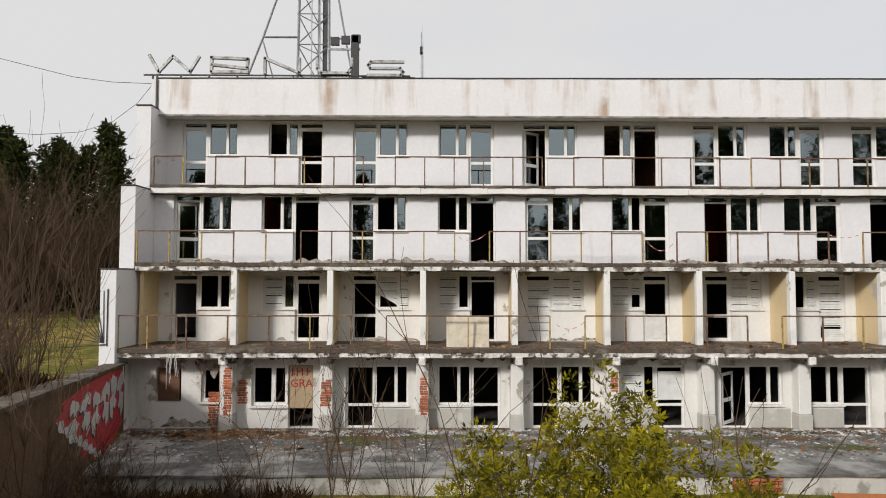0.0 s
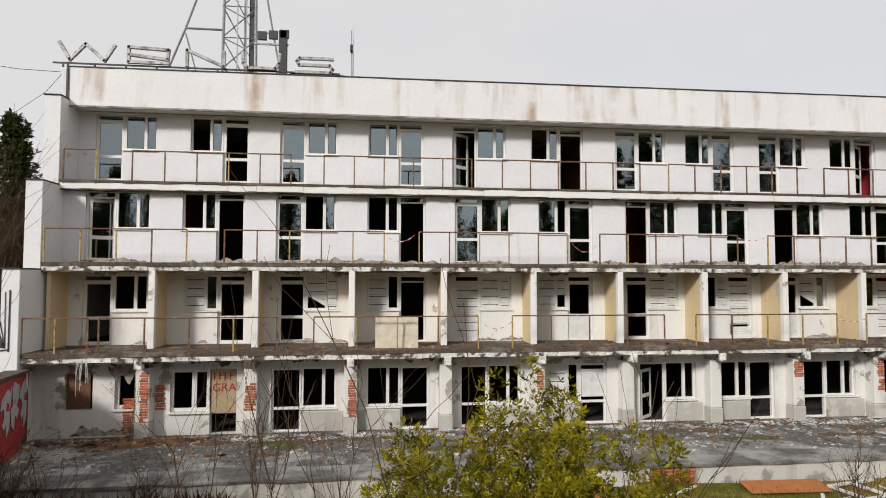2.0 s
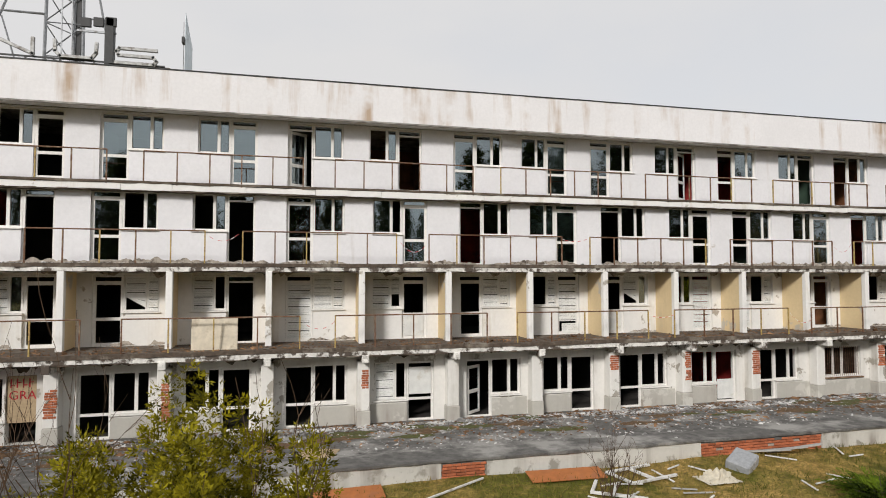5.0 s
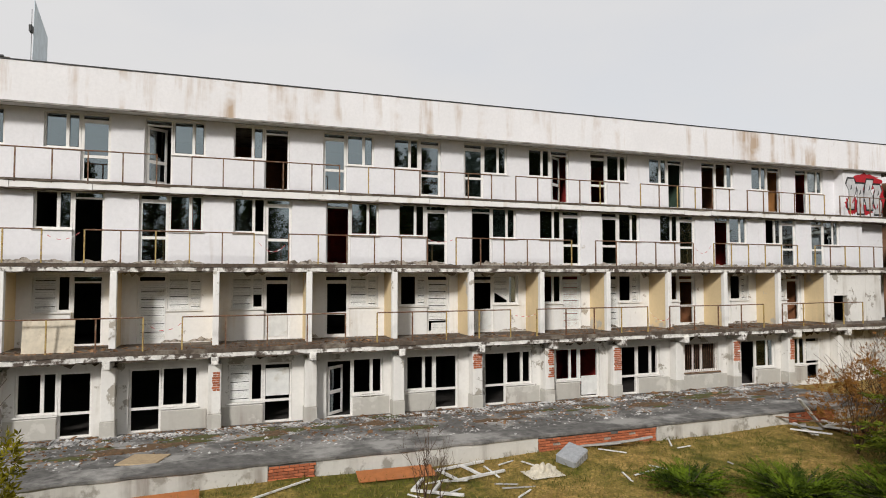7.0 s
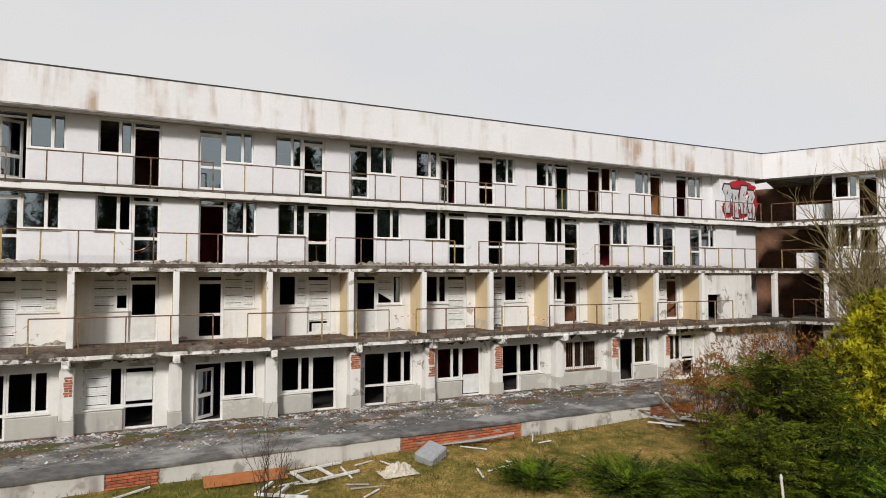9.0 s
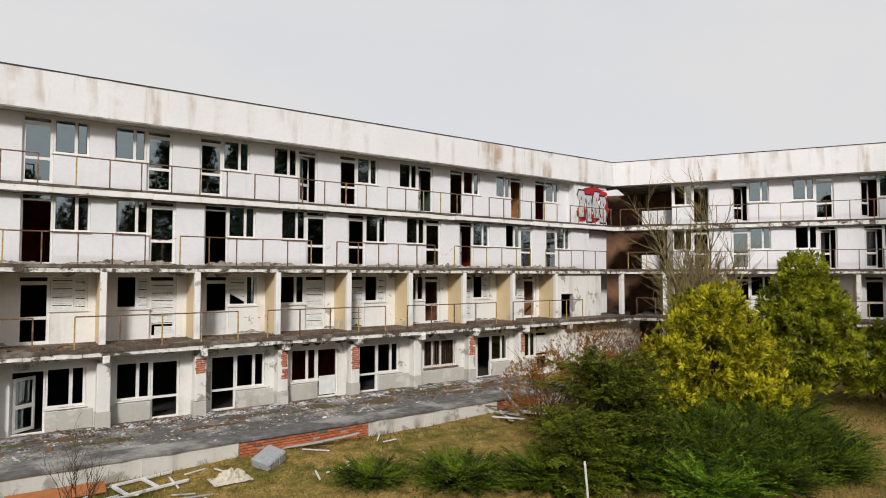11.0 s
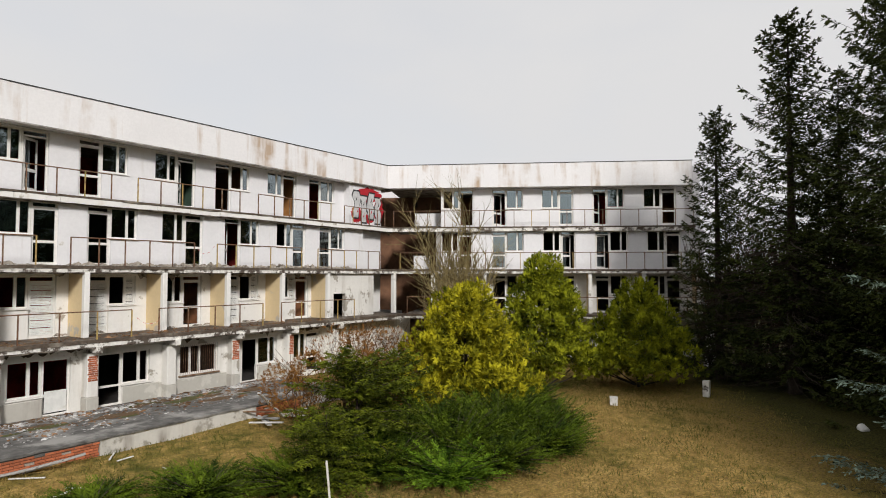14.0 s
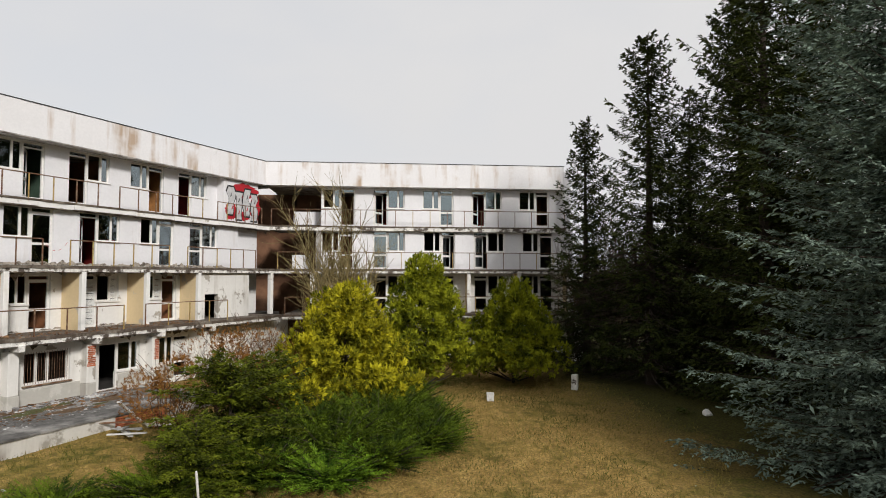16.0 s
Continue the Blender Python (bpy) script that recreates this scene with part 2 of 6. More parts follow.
        self.f.append(tuple(o + k for k in range(sides))[::-1])
        self.f.append(tuple(o + (len(pts) - 1) * sides + k for k in range(sides)))
        return self

    def mesh(self, name, mat, smooth=False):
        me = bpy.data.meshes.new(name)
        me.from_pydata(self.v, [], self.f)
        me.materials.append(mat)
        if smooth:
            me.polygons.foreach_set("use_smooth", [True] * len(me.polygons))
        me.update()
        return me


MESHES = {}


def part(name, geo, mat=None, parent=None, label="", m=None, smooth=False):
    """One mesh object: geo is a Geo, or a mesh that is shared."""
    me = geo if isinstance(geo, bpy.types.Mesh) else geo.mesh(name, mat, smooth)
    ob = new(name, me)
    if parent is not None:
        ob.parent = parent
    if m is not None:
        ob.matrix_basis = m
    if label:
        tagged(ob, label)
    return ob


def shared(key, make, mat, smooth=False):
    if key not in MESHES:
        MESHES[key] = make().mesh(str(key[0]), mat, smooth)
    return MESHES[key]


def thing(name, label, category, m=None, group="", kind=""):
    ob = new(name)
    ob.empty_display_size = 0.2
    if m is not None:
        ob.matrix_basis = m
    return tagged(ob, label, category, group, kind)


def structure(name, geo, mat, label, category, m=None, smooth=False):
    return tagged(part(name, geo, mat, None, "", m, smooth), label, category, "", "structure")


T = Matrix.Translation
PITCH = 3.1
# main wing stands in world axes; the side wing turns 61 degrees towards the court
MAIN = Matrix.Identity(4)
WING = T((40.2, 21.9, 0)) @ Matrix.Rotation(radians(-61), 4, "Z") @ T((0, -21.9, 0))
# floor heights of the four levels and the facade planes
F1, F2, F3, F4 = 0.12, 2.76, 5.47, 8.3
Y1, Y2, Y3, Y4, YP = 20.29, 21.72, 21.72, 22.63, 21.9
E2, E3, E4 = 19.42, 20.4, 21.36
TOP1, TOP2, TOP3, TOP4 = 2.12, 5.06, 7.845, 10.65
DEPTH = 28.5
rng = random.Random(7)

# a unit: type A has the door first and then the window, type B the window first
DOOR_W, WIN_W = 0.93, 1.1


def unit_boxes(kind, x, f, top):
    """Door and window rectangles of a unit whose edge is at x."""
    sill = f + (0.72 if f == F1 else 1.1)
    if kind == "A":
        return (x, x + DOOR_W, f, top), (x + DOOR_W, x + DOOR_W + WIN_W, sill, top)
    return (x + WIN_W, x + WIN_W + DOOR_W, f, top), (x, x + WIN_W, sill, top)


def door_frame_geo(h, open_):
    g = Geo()
    if h < 2.1:
        holes = [(0.06, DOOR_W - 0.06, 0.03, h - 0.08)] if open_ else [(0.07, DOOR_W - 0.07, 0.05, 0.68), (0.07, DOOR_W - 0.07, 0.76, h - 0.08)]
        return g.holed(0.004, DOOR_W - 0.004, 0.004, h - 0.004, 0.1, 0.17, holes)
    if open_:
        holes = [(0.07, DOOR_W - 0.07, 0.04, h - 0.26), (0.06, DOOR_W - 0.06, h - 0.2, h - 0.06)]
    else:
        holes = [(0.1, DOOR_W - 0.1, 0.1, 0.82), (0.1, DOOR_W - 0.1, 0.92, h - 0.32), (0.06, DOOR_W - 0.09, h - 0.19, h - 0.06)]
    return g.holed(0.004, DOOR_W - 0.004, 0.004, h - 0.004, 0.1, 0.17, holes)


def window_frame_geo(h):
    return Geo().holed(0.004, WIN_W - 0.004, 0.004, h - 0.004, 0.1, 0.17, [(0.06, 0.64, 0.07, h - 0.06), (0.74, WIN_W - 0.07, 0.07, h - 0.06)])


def leaf_geo(h):
    w = DOOR_W - 0.16
    return Geo().holed(0, w, 0, h - 0.32, -0.025, 0.025, [(0.08, w - 0.08, 0.1, 0.72), (0.08, w - 0.08, 0.84, h - 0.42)])


def plate(x0, x1, z0, z1, y0=0.13, y1=0.138):
    return Geo().box(x0, x1, y0, y1, z0, z1)


def blind_geo(x0, x1, z0, z1, y=0.08, torn=0.0):
    """A lowered slatted blind; torn: how far one corner of its lower edge hangs."""
    g = Geo()
    n = max(3, int((z1 - z0) / 0.055))
    for i in range(n):
        za, zb = z0 + (z1 - z0) * i / n, z0 + (z1 - z0) * (i + 1) / n - 0.004
        if (i * 7 + int(x0 * 40) + n) % 5 == 0 and n > 8:
            zb -= 0.022
        sag = torn * max(0, 1 - i / (n * 0.45)) ** 1.5
        g.add([(x0, y, za + sag), (x1, y, za), (x1, y + 0.012, zb), (x0, y + 0.012, zb + sag), (x0, y + 0.02, za + sag), (x1, y + 0.02, za)], [(0, 1, 2, 3), (4, 5, 1, 0), (3, 2, 5, 4)])
    return g


def window_unit(base, kind, x, y, f, top, door, w1, w2, n, group, rail=True):
    """Balcony door and window of one bay. States: g glass, o empty, j leaf ajar inwards, b blind, h half blind, t torn blind, p panel, r rail only, l loose louvre."""
    h = top - f
    (dx, _, _, _), (wx, _, wz, _) = unit_boxes(kind, x, f, top)
    d_label = {"g": "closed white balcony door with dirty glass", "o": "white balcony door frame standing open and empty", "j": "white glazed balcony door standing ajar", "r": "white balcony door frame with its glass gone", "p": "balcony door boarded with a pale panel above", "b": "balcony door behind a lowered pale blind", "l": "balcony door with a loose slatted blind", "h": "balcony door with the glass gone above a pale panel"}[door]
    dr = thing("balcony_door", d_label + ", peeling paint", "door", base @ T((dx, y, f)), group, "structure")
    part("door_frame", shared(("door_frame", round(h, 3), door in "oj"), lambda: door_frame_geo(h, door in "oj"), M_FRAME), None, dr)
    up, low, tra = (0.1, DOOR_W - 0.1, 0.92, h - 0.32), (0.1, DOOR_W - 0.1, 0.1, 0.82), (0.09, DOOR_W - 0.09, h - 0.19, h - 0.06)

    def pane(b, who, key):
        return part("pane", shared(("pane", key) + tuple(round(q, 3) for q in b), lambda: plate(*b), M_GLASS), None, who, "dirty window glass")
    if door in "goj" and h >= 2.1:
        pane(tra, dr, "d")
    if door == "g":
        pane(up, dr, "d")
        pane(low, dr, "d")
    if door == "j":
        m = T((0.08, 0.14, 0.05)) @ Matrix.Rotation(radians(rng.uniform(28, 60)), 4, "Z")
        lf = part("door_leaf", shared(("door_leaf", round(h, 3)), lambda: leaf_geo(h), M_FRAME), None, dr, "", m)
        w = DOOR_W - 0.16
        for b in ((0.08, w - 0.08, 0.1, 0.72), (0.08, w - 0.08, 0.84, h - 0.42)):
            part("pane", shared(("leaf_pane",) + tuple(round(q, 3) for q in b), lambda: plate(*b, -0.004, 0.004), M_GLASS), None, lf)
    if door in "bl":
        part("blind", blind_geo(0.06, DOOR_W - 0.06, 0.5 if door == "l" else 0.1, h - 0.25), M_BLIND, dr, "pale slatted roller blind")
    if door == "l":
        part("lower_blind", blind_geo(0.2, DOOR_W - 0.02, 0.04, 0.42), M_BLIND, dr, "loose slats of the blind")
    if door == "p":
        part("panel", plate(0.08, DOOR_W - 0.08, 0.88, h - 0.2, 0.07, 0.095), M_BLIND, dr, "pale boarding panel")
    if door == "h":
        part("panel", plate(0.1, DOOR_W - 0.1, 0.1, 0.86, 0.07, 0.095), M_BLIND, dr, "pale lower panel")
    w_label = {"g": "white two-light window with dirty glass", "o": "white two-light window with its glass gone", "b": "white window behind a lowered pale blind", "t": "white window with a torn hanging blind", "h": "white window with a half-lowered blind"}[w1]
    wn_ = thing("window", w_label + ", wide and narrow sash", "window", base @ T((wx, y, wz)), group, "structure")
    hw = top - wz
    part("window_frame", shared(("window_frame", round(hw, 3)), lambda: window_frame_geo(hw), M_FRAME), None, wn_)
    part("window_sill", shared(("window_sill", 0), lambda: Geo().bar(-0.05, WIN_W + 0.03, -0.06, 0.1, -0.045, -0.004, 0.008), M_FRAME), None, wn_, "chipped outer sill")
    b1, b2 = (0.08, 0.64, 0.09, hw - 0.08), (0.76, WIN_W - 0.09, 0.09, hw - 0.08)
    for st, b in ((w1, b1), (w2, b2)):
        if st == "g":
            pane(b, wn_, "w")
        elif st in "bht":
            lo = {"b": 0.02, "h": hw * 0.42, "t": 0.12}[st]
            part("blind", blind_geo(b[0] - 0.04, b[1] + 0.04, lo, hw - 0.04, 0.08, 0.38 if st == "t" else 0.0), M_BLIND, wn_, "pale slatted roller blind")


def room(base, x0, x1, y, f, c, mat):
    """Inner walls of one room behind the facade: back wall and one partition."""
    g = Geo()
    g.box(x0, x1, y + 4.4, y + 4.52, f, c)
    g.box(x1 - 0.06, x1 + 0.06, y + 0.3, y + 4.4, f, c)
    structure("interior_wall", g, mat, "dirty painted wall inside an abandoned room", "interior wall", base)


# unit states: door, wide sash, narrow sash, room paint
L4 = ["ggg0", "rog0", "ggg0", "ggg0", "jgg0", "oog2", "ggg0", "ggg0", "ggg0", "jgg1", "rgg1", "jgg3", "oog2", "ogg4", "ogg1"]
L3 = ["jgg1", "oog0", "gog0", "oog0", "ggg1", "ggo3", "ogg1", "ggg1", "ogg0", "ggg1", "rgg3", "ggg2", "jgg1", "gog0", "ggg0"]
L2 = ["roo0", "rbg0", "rtb0", "obo0", "bbb0", "hbh0", "rbb0", "lob0", "htg0", "bog1", "bob0", "rgo2", "bob0", "rgb2"]
L1 = [None, None, "roo0", "roo0", "roo0", "pbo0", "joo0", "roo0", "roo0", "hoo1", "roo0", None, "ogg0", "pgg0"]


def ragged(x0, x1, y0, y1, z0, z1, step=0.35, amp=0.03, seed=1):
    """A long slab whose front edge and underside are broken and uneven."""
    g, r = Geo(), random.Random(seed)
    n = int((x1 - x0) / step)
    ring = []
    for i in range(n + 1):
        x = x0 + (x1 - x0) * i / n
        d, e = r.uniform(-amp, amp * 0.4), r.uniform(-amp * 0.5, amp * 0.5)
        ring.append([(x, y0 - d, z0 + e), (x, y0 - d * 0.5, z1 + e * 0.3), (x, y1, z1), (x, y1, z0)])
    o = len(g.v)
    for q in ring:
        g.v += q
    for i in range(n):
        for k in range(4):
            a, b = o + i * 4 + k, o + i * 4 + (k + 1) % 4
            g.f.append((a, b, b + 4, a + 4))
    g.f += [(o, o + 1, o + 2, o + 3), tuple(o + n * 4 + k for k in (3, 2, 1, 0))]
    return g


def fascia_pieces(slab, base, x0, x1, y, z0, z1, mat, seed):
    r = random.Random(seed)
    x = x0
    while x < x1 - 0.5:
        w = min(PITCH / 2 * r.choice((1, 2, 1.5)), x1 - x)
        dz, dy = r.uniform(-0.02, 0.012), r.uniform(-0.015, 0.015)
        part("edge_strip", ragged(x + 0.006, x + w - 0.006, y + dy, y + 0.16, z0 + dz, z1 - 0.004, 0.25, 0.016, r.randrange(999)), mat, slab, "chipped white slab edge", base)
        x += w


def railing(base, x0, x1, y, f, top, mat, posts, missing=()):
    r = thing("balcony_railing", "thin rusty steel balcony railing with bare posts", "railing", base @ T((x0, y, f)), "balcony railings")
    w = x1 - x0
    lean = rng.uniform(-0.012, 0.012)
    part("top_rail", Geo().tube([(0, 0, top - f), (w * 0.5, 0, top - f + lean), (w, 0, top - f)], 0.024, 6), mat, r, "rusty top rail")
    for i in range(posts):
        if i in missing:
            continue
        x = w * i / (posts - 1)
        pm = M_OCHRE if rng.random() < (0.5 if f < 7 else 0.12) else mat
        part("post", Geo().box(x - 0.02, x + 0.02, -0.02, 0.02, -0.1, top - f), pm, r)


def patches(wall, base, y, xs, z0, z1, n, seed, mat, wmax=1.3, hang=False):
    """Areas where the render has come off, and dark shade-and-damp patches under slab 2, with a ragged edge, a few
    millimetres proud of the wall plane.
    """
    r = random.Random(seed)
    for i in range(n):
        x, w, h = r.uniform(*xs), r.uniform(0.4, wmax), r.uniform(0.4, 1.0) * (z1 - z0)
        g, k = Geo(), int(w / 0.07) + 3
        off = r.uniform(0, 90)
        yp = y - r.uniform(0.004, 0.014)
        top, low = [], []
        for j in range(k):
            q = j / (k - 1)
            e = min(1.0, 4 * q, 4 * (1 - q)) * (0.35 + 0.9 * abs(noise.noise((off + q * w * 2.3, 0, 0))) + 0.3 * noise.noise((off + q * w * 9, 3, 0)))
            top.append((x + w * q, yp, z0 + max(0.01, h * e)))
            low.append((x + w * q, yp, z0 + (0 if q in (0, 1) else h * 0.12 * r.random())))
        if hang:
            top, low = ([(a, b, z0 + z1 - c) for a, b, c in q] for q in (top, low))
        g.add(low + top, [(j, j + 1, k + j + 1, k + j) for j in range(k - 1)])
        g.add([(a, y + 0.01, c) for a, _, c in top] + top, [(k + j, k + j + 1, j + 1, j) for j in range(k - 1)])
        part("bare_patch", g, mat, wall, "ragged wall patch, bare mortar; dark shade and damp under slab 2")


def holes_for(level, xs, f, top):
    out = []
    for i, s in enumerate(level):
        if s is not None:
            out += list(unit_boxes("AB"[i % 2], xs[i], f, top))
    return out


def units(base, level, xs, y, f, top, group):
    for i, s in enumerate(level):
        if s:
            window_unit(base, "AB"[i % 2], xs[i], y, f, top, s[0], s[1], s[2], i, group)


X0 = -10.0
# where each bay's opening begins, level by level; the masons did not keep one pitch
X4 = [-9.45, -6.3, -3.22, -0.08, 3.0, 6.0, 9.3, 12.15, 15.2, 18.28, 21.42, 24.68, 27.8, 31.0, 34.0]
X3 = [-9.32, -6.26, -3.2, -0.1, 2.97, 6.01, 9.28, 12.11, 15.17, 18.3, 21.38, 24.52, 27.7, 30.88, 33.95]
X2 = [-9.34, -6.17, -3.1, -0.08, 2.97, 5.98, 9.26, 12.17, 15.23, 18.27, 21.35, 24.47, 27.7, 31.1]
X1 = [-9.3, -6.23, -3.07, -0.1, 2.94, 5.9, 9.1, 12.0, 15.1, 18.2, 21.2, 24.3, 27.7, 30.6]
# ---- main wing walls ----
w4 = structure("wall_main_level_4", Geo().holed(X0, 36.8, F4 - 0.2, 10.72, Y4, Y4 + 0.3, holes_for(L4, X4, F4, TOP4)), M_WHITE, "white rendered facade wall of the top storey", "wall")
w3 = structure("wall_main_level_3", Geo().holed(X0, 37.6, F3 - 0.05, 8.02, Y3, Y3 + 0.3, holes_for(L3, X3, F3, TOP3)), M_WHITE, "white rendered facade wall with crumbling base", "wall")
hole2 = holes_for(L2, X2, F2, TOP2)
w2 = structure("wall_main_level_2", Geo().holed(X0, 34.9, F2 - 0.05, 5.3, Y2, Y2 + 0.3, hole2), M_L2, "aged whitewashed facade wall behind the balcony", "wall")
hole1 = holes_for(L1, X1, F1, TOP1)
EX1 = [(-9.15, -8.35, 0.95, 2.05), (-7.72, -7.05, 0.95, 2.05), (-6.1, -4.95, 0.82, TOP1), (-4.92, -4.12, F1, TOP1), (24.55, 26.4, 0.85, TOP1)]
w1 = structure("wall_main_level_1", Geo().holed(X0, 40.5, -0.3, 2.5, Y1, Y1 + 0.3, hole1 + EX1), M_GROUND, "crumbling ground floor wall with flaking render", "wall")
patches(w3, MAIN, Y3, (X0, 36), F3 - 0.02, F3 + 0.27, 80, 3, M_PATCH, 3.0)
patches(w2, MAIN, Y2, (X0, 34), F2, F2 + 0.28, 26, 4, M_PATCH, 1.2)
# slab 2's shade put into dark hanging patches, along with damp stains
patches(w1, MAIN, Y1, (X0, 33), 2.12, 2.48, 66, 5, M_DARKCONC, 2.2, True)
patches(w2, MAIN, Y2, (X0, 33), 4.75, 5.19, 30, 6, M_PATCH, 0.9, True)
patches(w1, MAIN, Y1, (-9.9, -7.2), 0.15, 1.0, 5, 15, M_PATCH, 1.6)
patches(w1, MAIN, Y1, (-9.9, -7.2), 1.2, 2.3, 4, 16, M_PATCH, 0.8, True)
units(MAIN, L4, X4, Y4, F4, TOP4, "top floor windows")
units(MAIN, L3, X3, Y3, F3, TOP3, "third floor windows")
units(MAIN, L2, X2, Y2, F2, TOP2, "second floor windows")
units(MAIN, L1, X1, Y1, F1, TOP1, "ground floor windows")
structure("wall_end_bay_level_4", Geo().box(36.8, 39.75, 22.1, Y4 + 0.3, 8.05, 10.715), M_WHITE, "white wall of the corner bay with graffiti", "wall")
# graffiti bay at the far end of the upper level and recessed end bays
structure("wall_end_bay_level_3", Geo().box(37.6, 39.7, 22.1, 22.35, F3, 8.02), M_WHITE, "white recessed wall of the corner bay", "wall")
structure("wall_end_bay_level_2", Geo().holed(33.64, 37.3, F2, 5.2, 20.6, 20.85, [(33.95, 34.9, F2, 4.05)]), M_GROUND, "raw patched wall at the corner, one opening", "wall")
structure("wall_end_bay_recess", Geo().box(37.3, 39.7, 22.1, 22.35, F2, 5.2), M_L2, "stained recessed wall of the corner bay", "wall")
structure("column_15", Geo().bar(39.0, 39.25, 20.42, 20.66, 2.752, 5.185, 0.012), M_L2, "slim rendered balcony column", "column")

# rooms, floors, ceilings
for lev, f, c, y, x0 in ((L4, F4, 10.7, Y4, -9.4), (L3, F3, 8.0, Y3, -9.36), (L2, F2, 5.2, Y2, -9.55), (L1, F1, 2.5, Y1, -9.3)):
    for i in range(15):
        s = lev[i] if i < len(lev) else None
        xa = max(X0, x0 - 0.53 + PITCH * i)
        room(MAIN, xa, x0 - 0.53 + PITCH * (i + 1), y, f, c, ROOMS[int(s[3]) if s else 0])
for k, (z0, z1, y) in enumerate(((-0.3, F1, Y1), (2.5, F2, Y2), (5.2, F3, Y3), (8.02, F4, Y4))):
    structure("floor_main_%d" % (k + 1), Geo().box(X0, 41.5, y + 0.004, DEPTH, z0, z1 - 0.006), M_FLOOR, "dirty concrete room floor, coloured near-black for indoor shade", "floor")
structure("ceiling_main", Geo().box(X0, 41.5, Y4, DEPTH, 10.7, 10.95), M_CONC, "concrete ceiling under the flat roof", "ceiling")
structure("roof_main", Geo().box(X0, 42.5, YP + 0.3, DEPTH, 11.7, 11.8), M_FELT, "flat felt roof", "roof")
structure("wall_main_back", Geo().box(X0, 42, DEPTH, DEPTH + 0.3, -0.3, 12.0), M_WHITE, "plain rendered back wall", "wall")

# parapet with a dark metal flashing on top
PT0, PT1 = 12.0, 12.2


def sloped_box(x0, x1, y0, y1, z0, za, zb):
    """A wall whose top climbs from za to zb along x."""
    g = Geo()
    g.add([(x0, y0, z0), (x1, y0, z0), (x1, y1, z0), (x0, y1, z0), (x0, y0, za), (x1, y0, zb), (x1, y1, zb), (x0, y1, za)],
        [(3, 2, 1, 0), (4, 5, 6, 7), (0, 1, 5, 4), (1, 2, 6, 5), (2, 3, 7, 6), (3, 0, 4, 7)])
    return g


def tilted(x0, x1, y0, y1, za, zb, thick, step, amp, seed):
    g = ragged(x0, x1, y0, y1, 0, thick, step, amp, seed)
    g.v = [(x, y, z + za + (zb - za) * (x - x0) / (x1 - x0)) for x, y, z in g.v]
    return g


par = structure("parapet_main", sloped_box(X0, 40.2, YP, YP + 0.25, 10.72, PT0, PT1).box(X0, 40.4, YP + 0.25, Y4 + 0.3, 10.72, 10.85), M_FASCIA, "broad white parapet with rusty streaks", "parapet")
part("flashing", tilted(X0 - 0.06, 40.25, YP - 0.03, YP + 0.3, PT0 + 0.004, PT1 + 0.004, 0.036, 0.6, 0.012, 3), M_DARKMETAL, par, "thin dark roof flashing")
part("drip_edge", ragged(X0, 40.1, YP - 0.02, YP + 0.05, 10.66, 10.718, 0.5, 0.012, 4), M_CONC, par, "grey drip edge")

# balcony slabs
for name, e, y, z0, z1, zf0, seed, x1 in (("balcony_slab_4", E4, Y4, 8.06, 8.14, 7.85, 11, 40.1), ("balcony_slab_3", E3, Y3, 5.32, 5.44, 5.19, 12, 40.1), ("balcony_slab_2", E2, Y2, 2.62, 2.75, 2.48, 13, 39.0)):
    s = structure(name, ragged(X0, x1, e, y - 0.003, z0, z1, 0.3, 0.03, seed), M_DARKCONC, "dirty cracked concrete balcony slab, mossy edge", "balcony slab")
    part("slab_body", Geo().box(X0, x1, e + 0.17, y - 0.004, zf0 + 0.03, z0 - 0.003), M_CONC, s)
    # line of shade below each slab edge, modelled as a dark strip
    part("soffit_shade", ragged(X0, x1, e + 0.05, y - 0.03, zf0 - 0.035, zf0 + 0.012, 0.22, 0.05, seed + 40), M_DARKCONC, s, "dark underside strip, slab shade put into its colour")
    fascia_pieces(s, MAIN, X0, x1, e + 0.03, zf0, z0, M_L2 if seed == 11 else M_EDGE, seed)

# railings, in runs of two bays with a gap between
for k in range(-1, 8):
    a = max(X0 + 0.1, -7.78 + 6.2 * k)
    b = min(-7.78 + 6.2 * k + 5.1, 39.3)
    if k == -1:
        railing(MAIN, -9.9, -8.9, E4 + 0.05, 8.13, 9.14, M_RUST, 2)
    elif b - a > 1:
        railing(MAIN, a, b, E4 + 0.05, 8.13, 9.14, M_RUST, 6)
    a, b = max(X0 + 0.05, -4.6 + 6.2 * k), min(-4.6 + 6.2 * k + 5.05, 39.5)
    if b - a > 1:
        railing(MAIN, a, b, E3 + 0.05, 5.43, 6.48, M_RUST, max(3, int((b - a) / 1.0) + 1))
    a, b = max(X0 + 0.05, -1.7 + 6.2 * k), min(-1.7 + 6.2 * k + 5.1, 35.5)
    if b - a > 1:
        railing(MAIN, a, b, E2 + 0.06, 2.74, 3.77, M_RUST, max(3, int((b - a) / 1.25) + 1))
railing(MAIN, -10.0, -8.2, E2 + 0.06, 2.74, 3.77, M_RUST, 3)

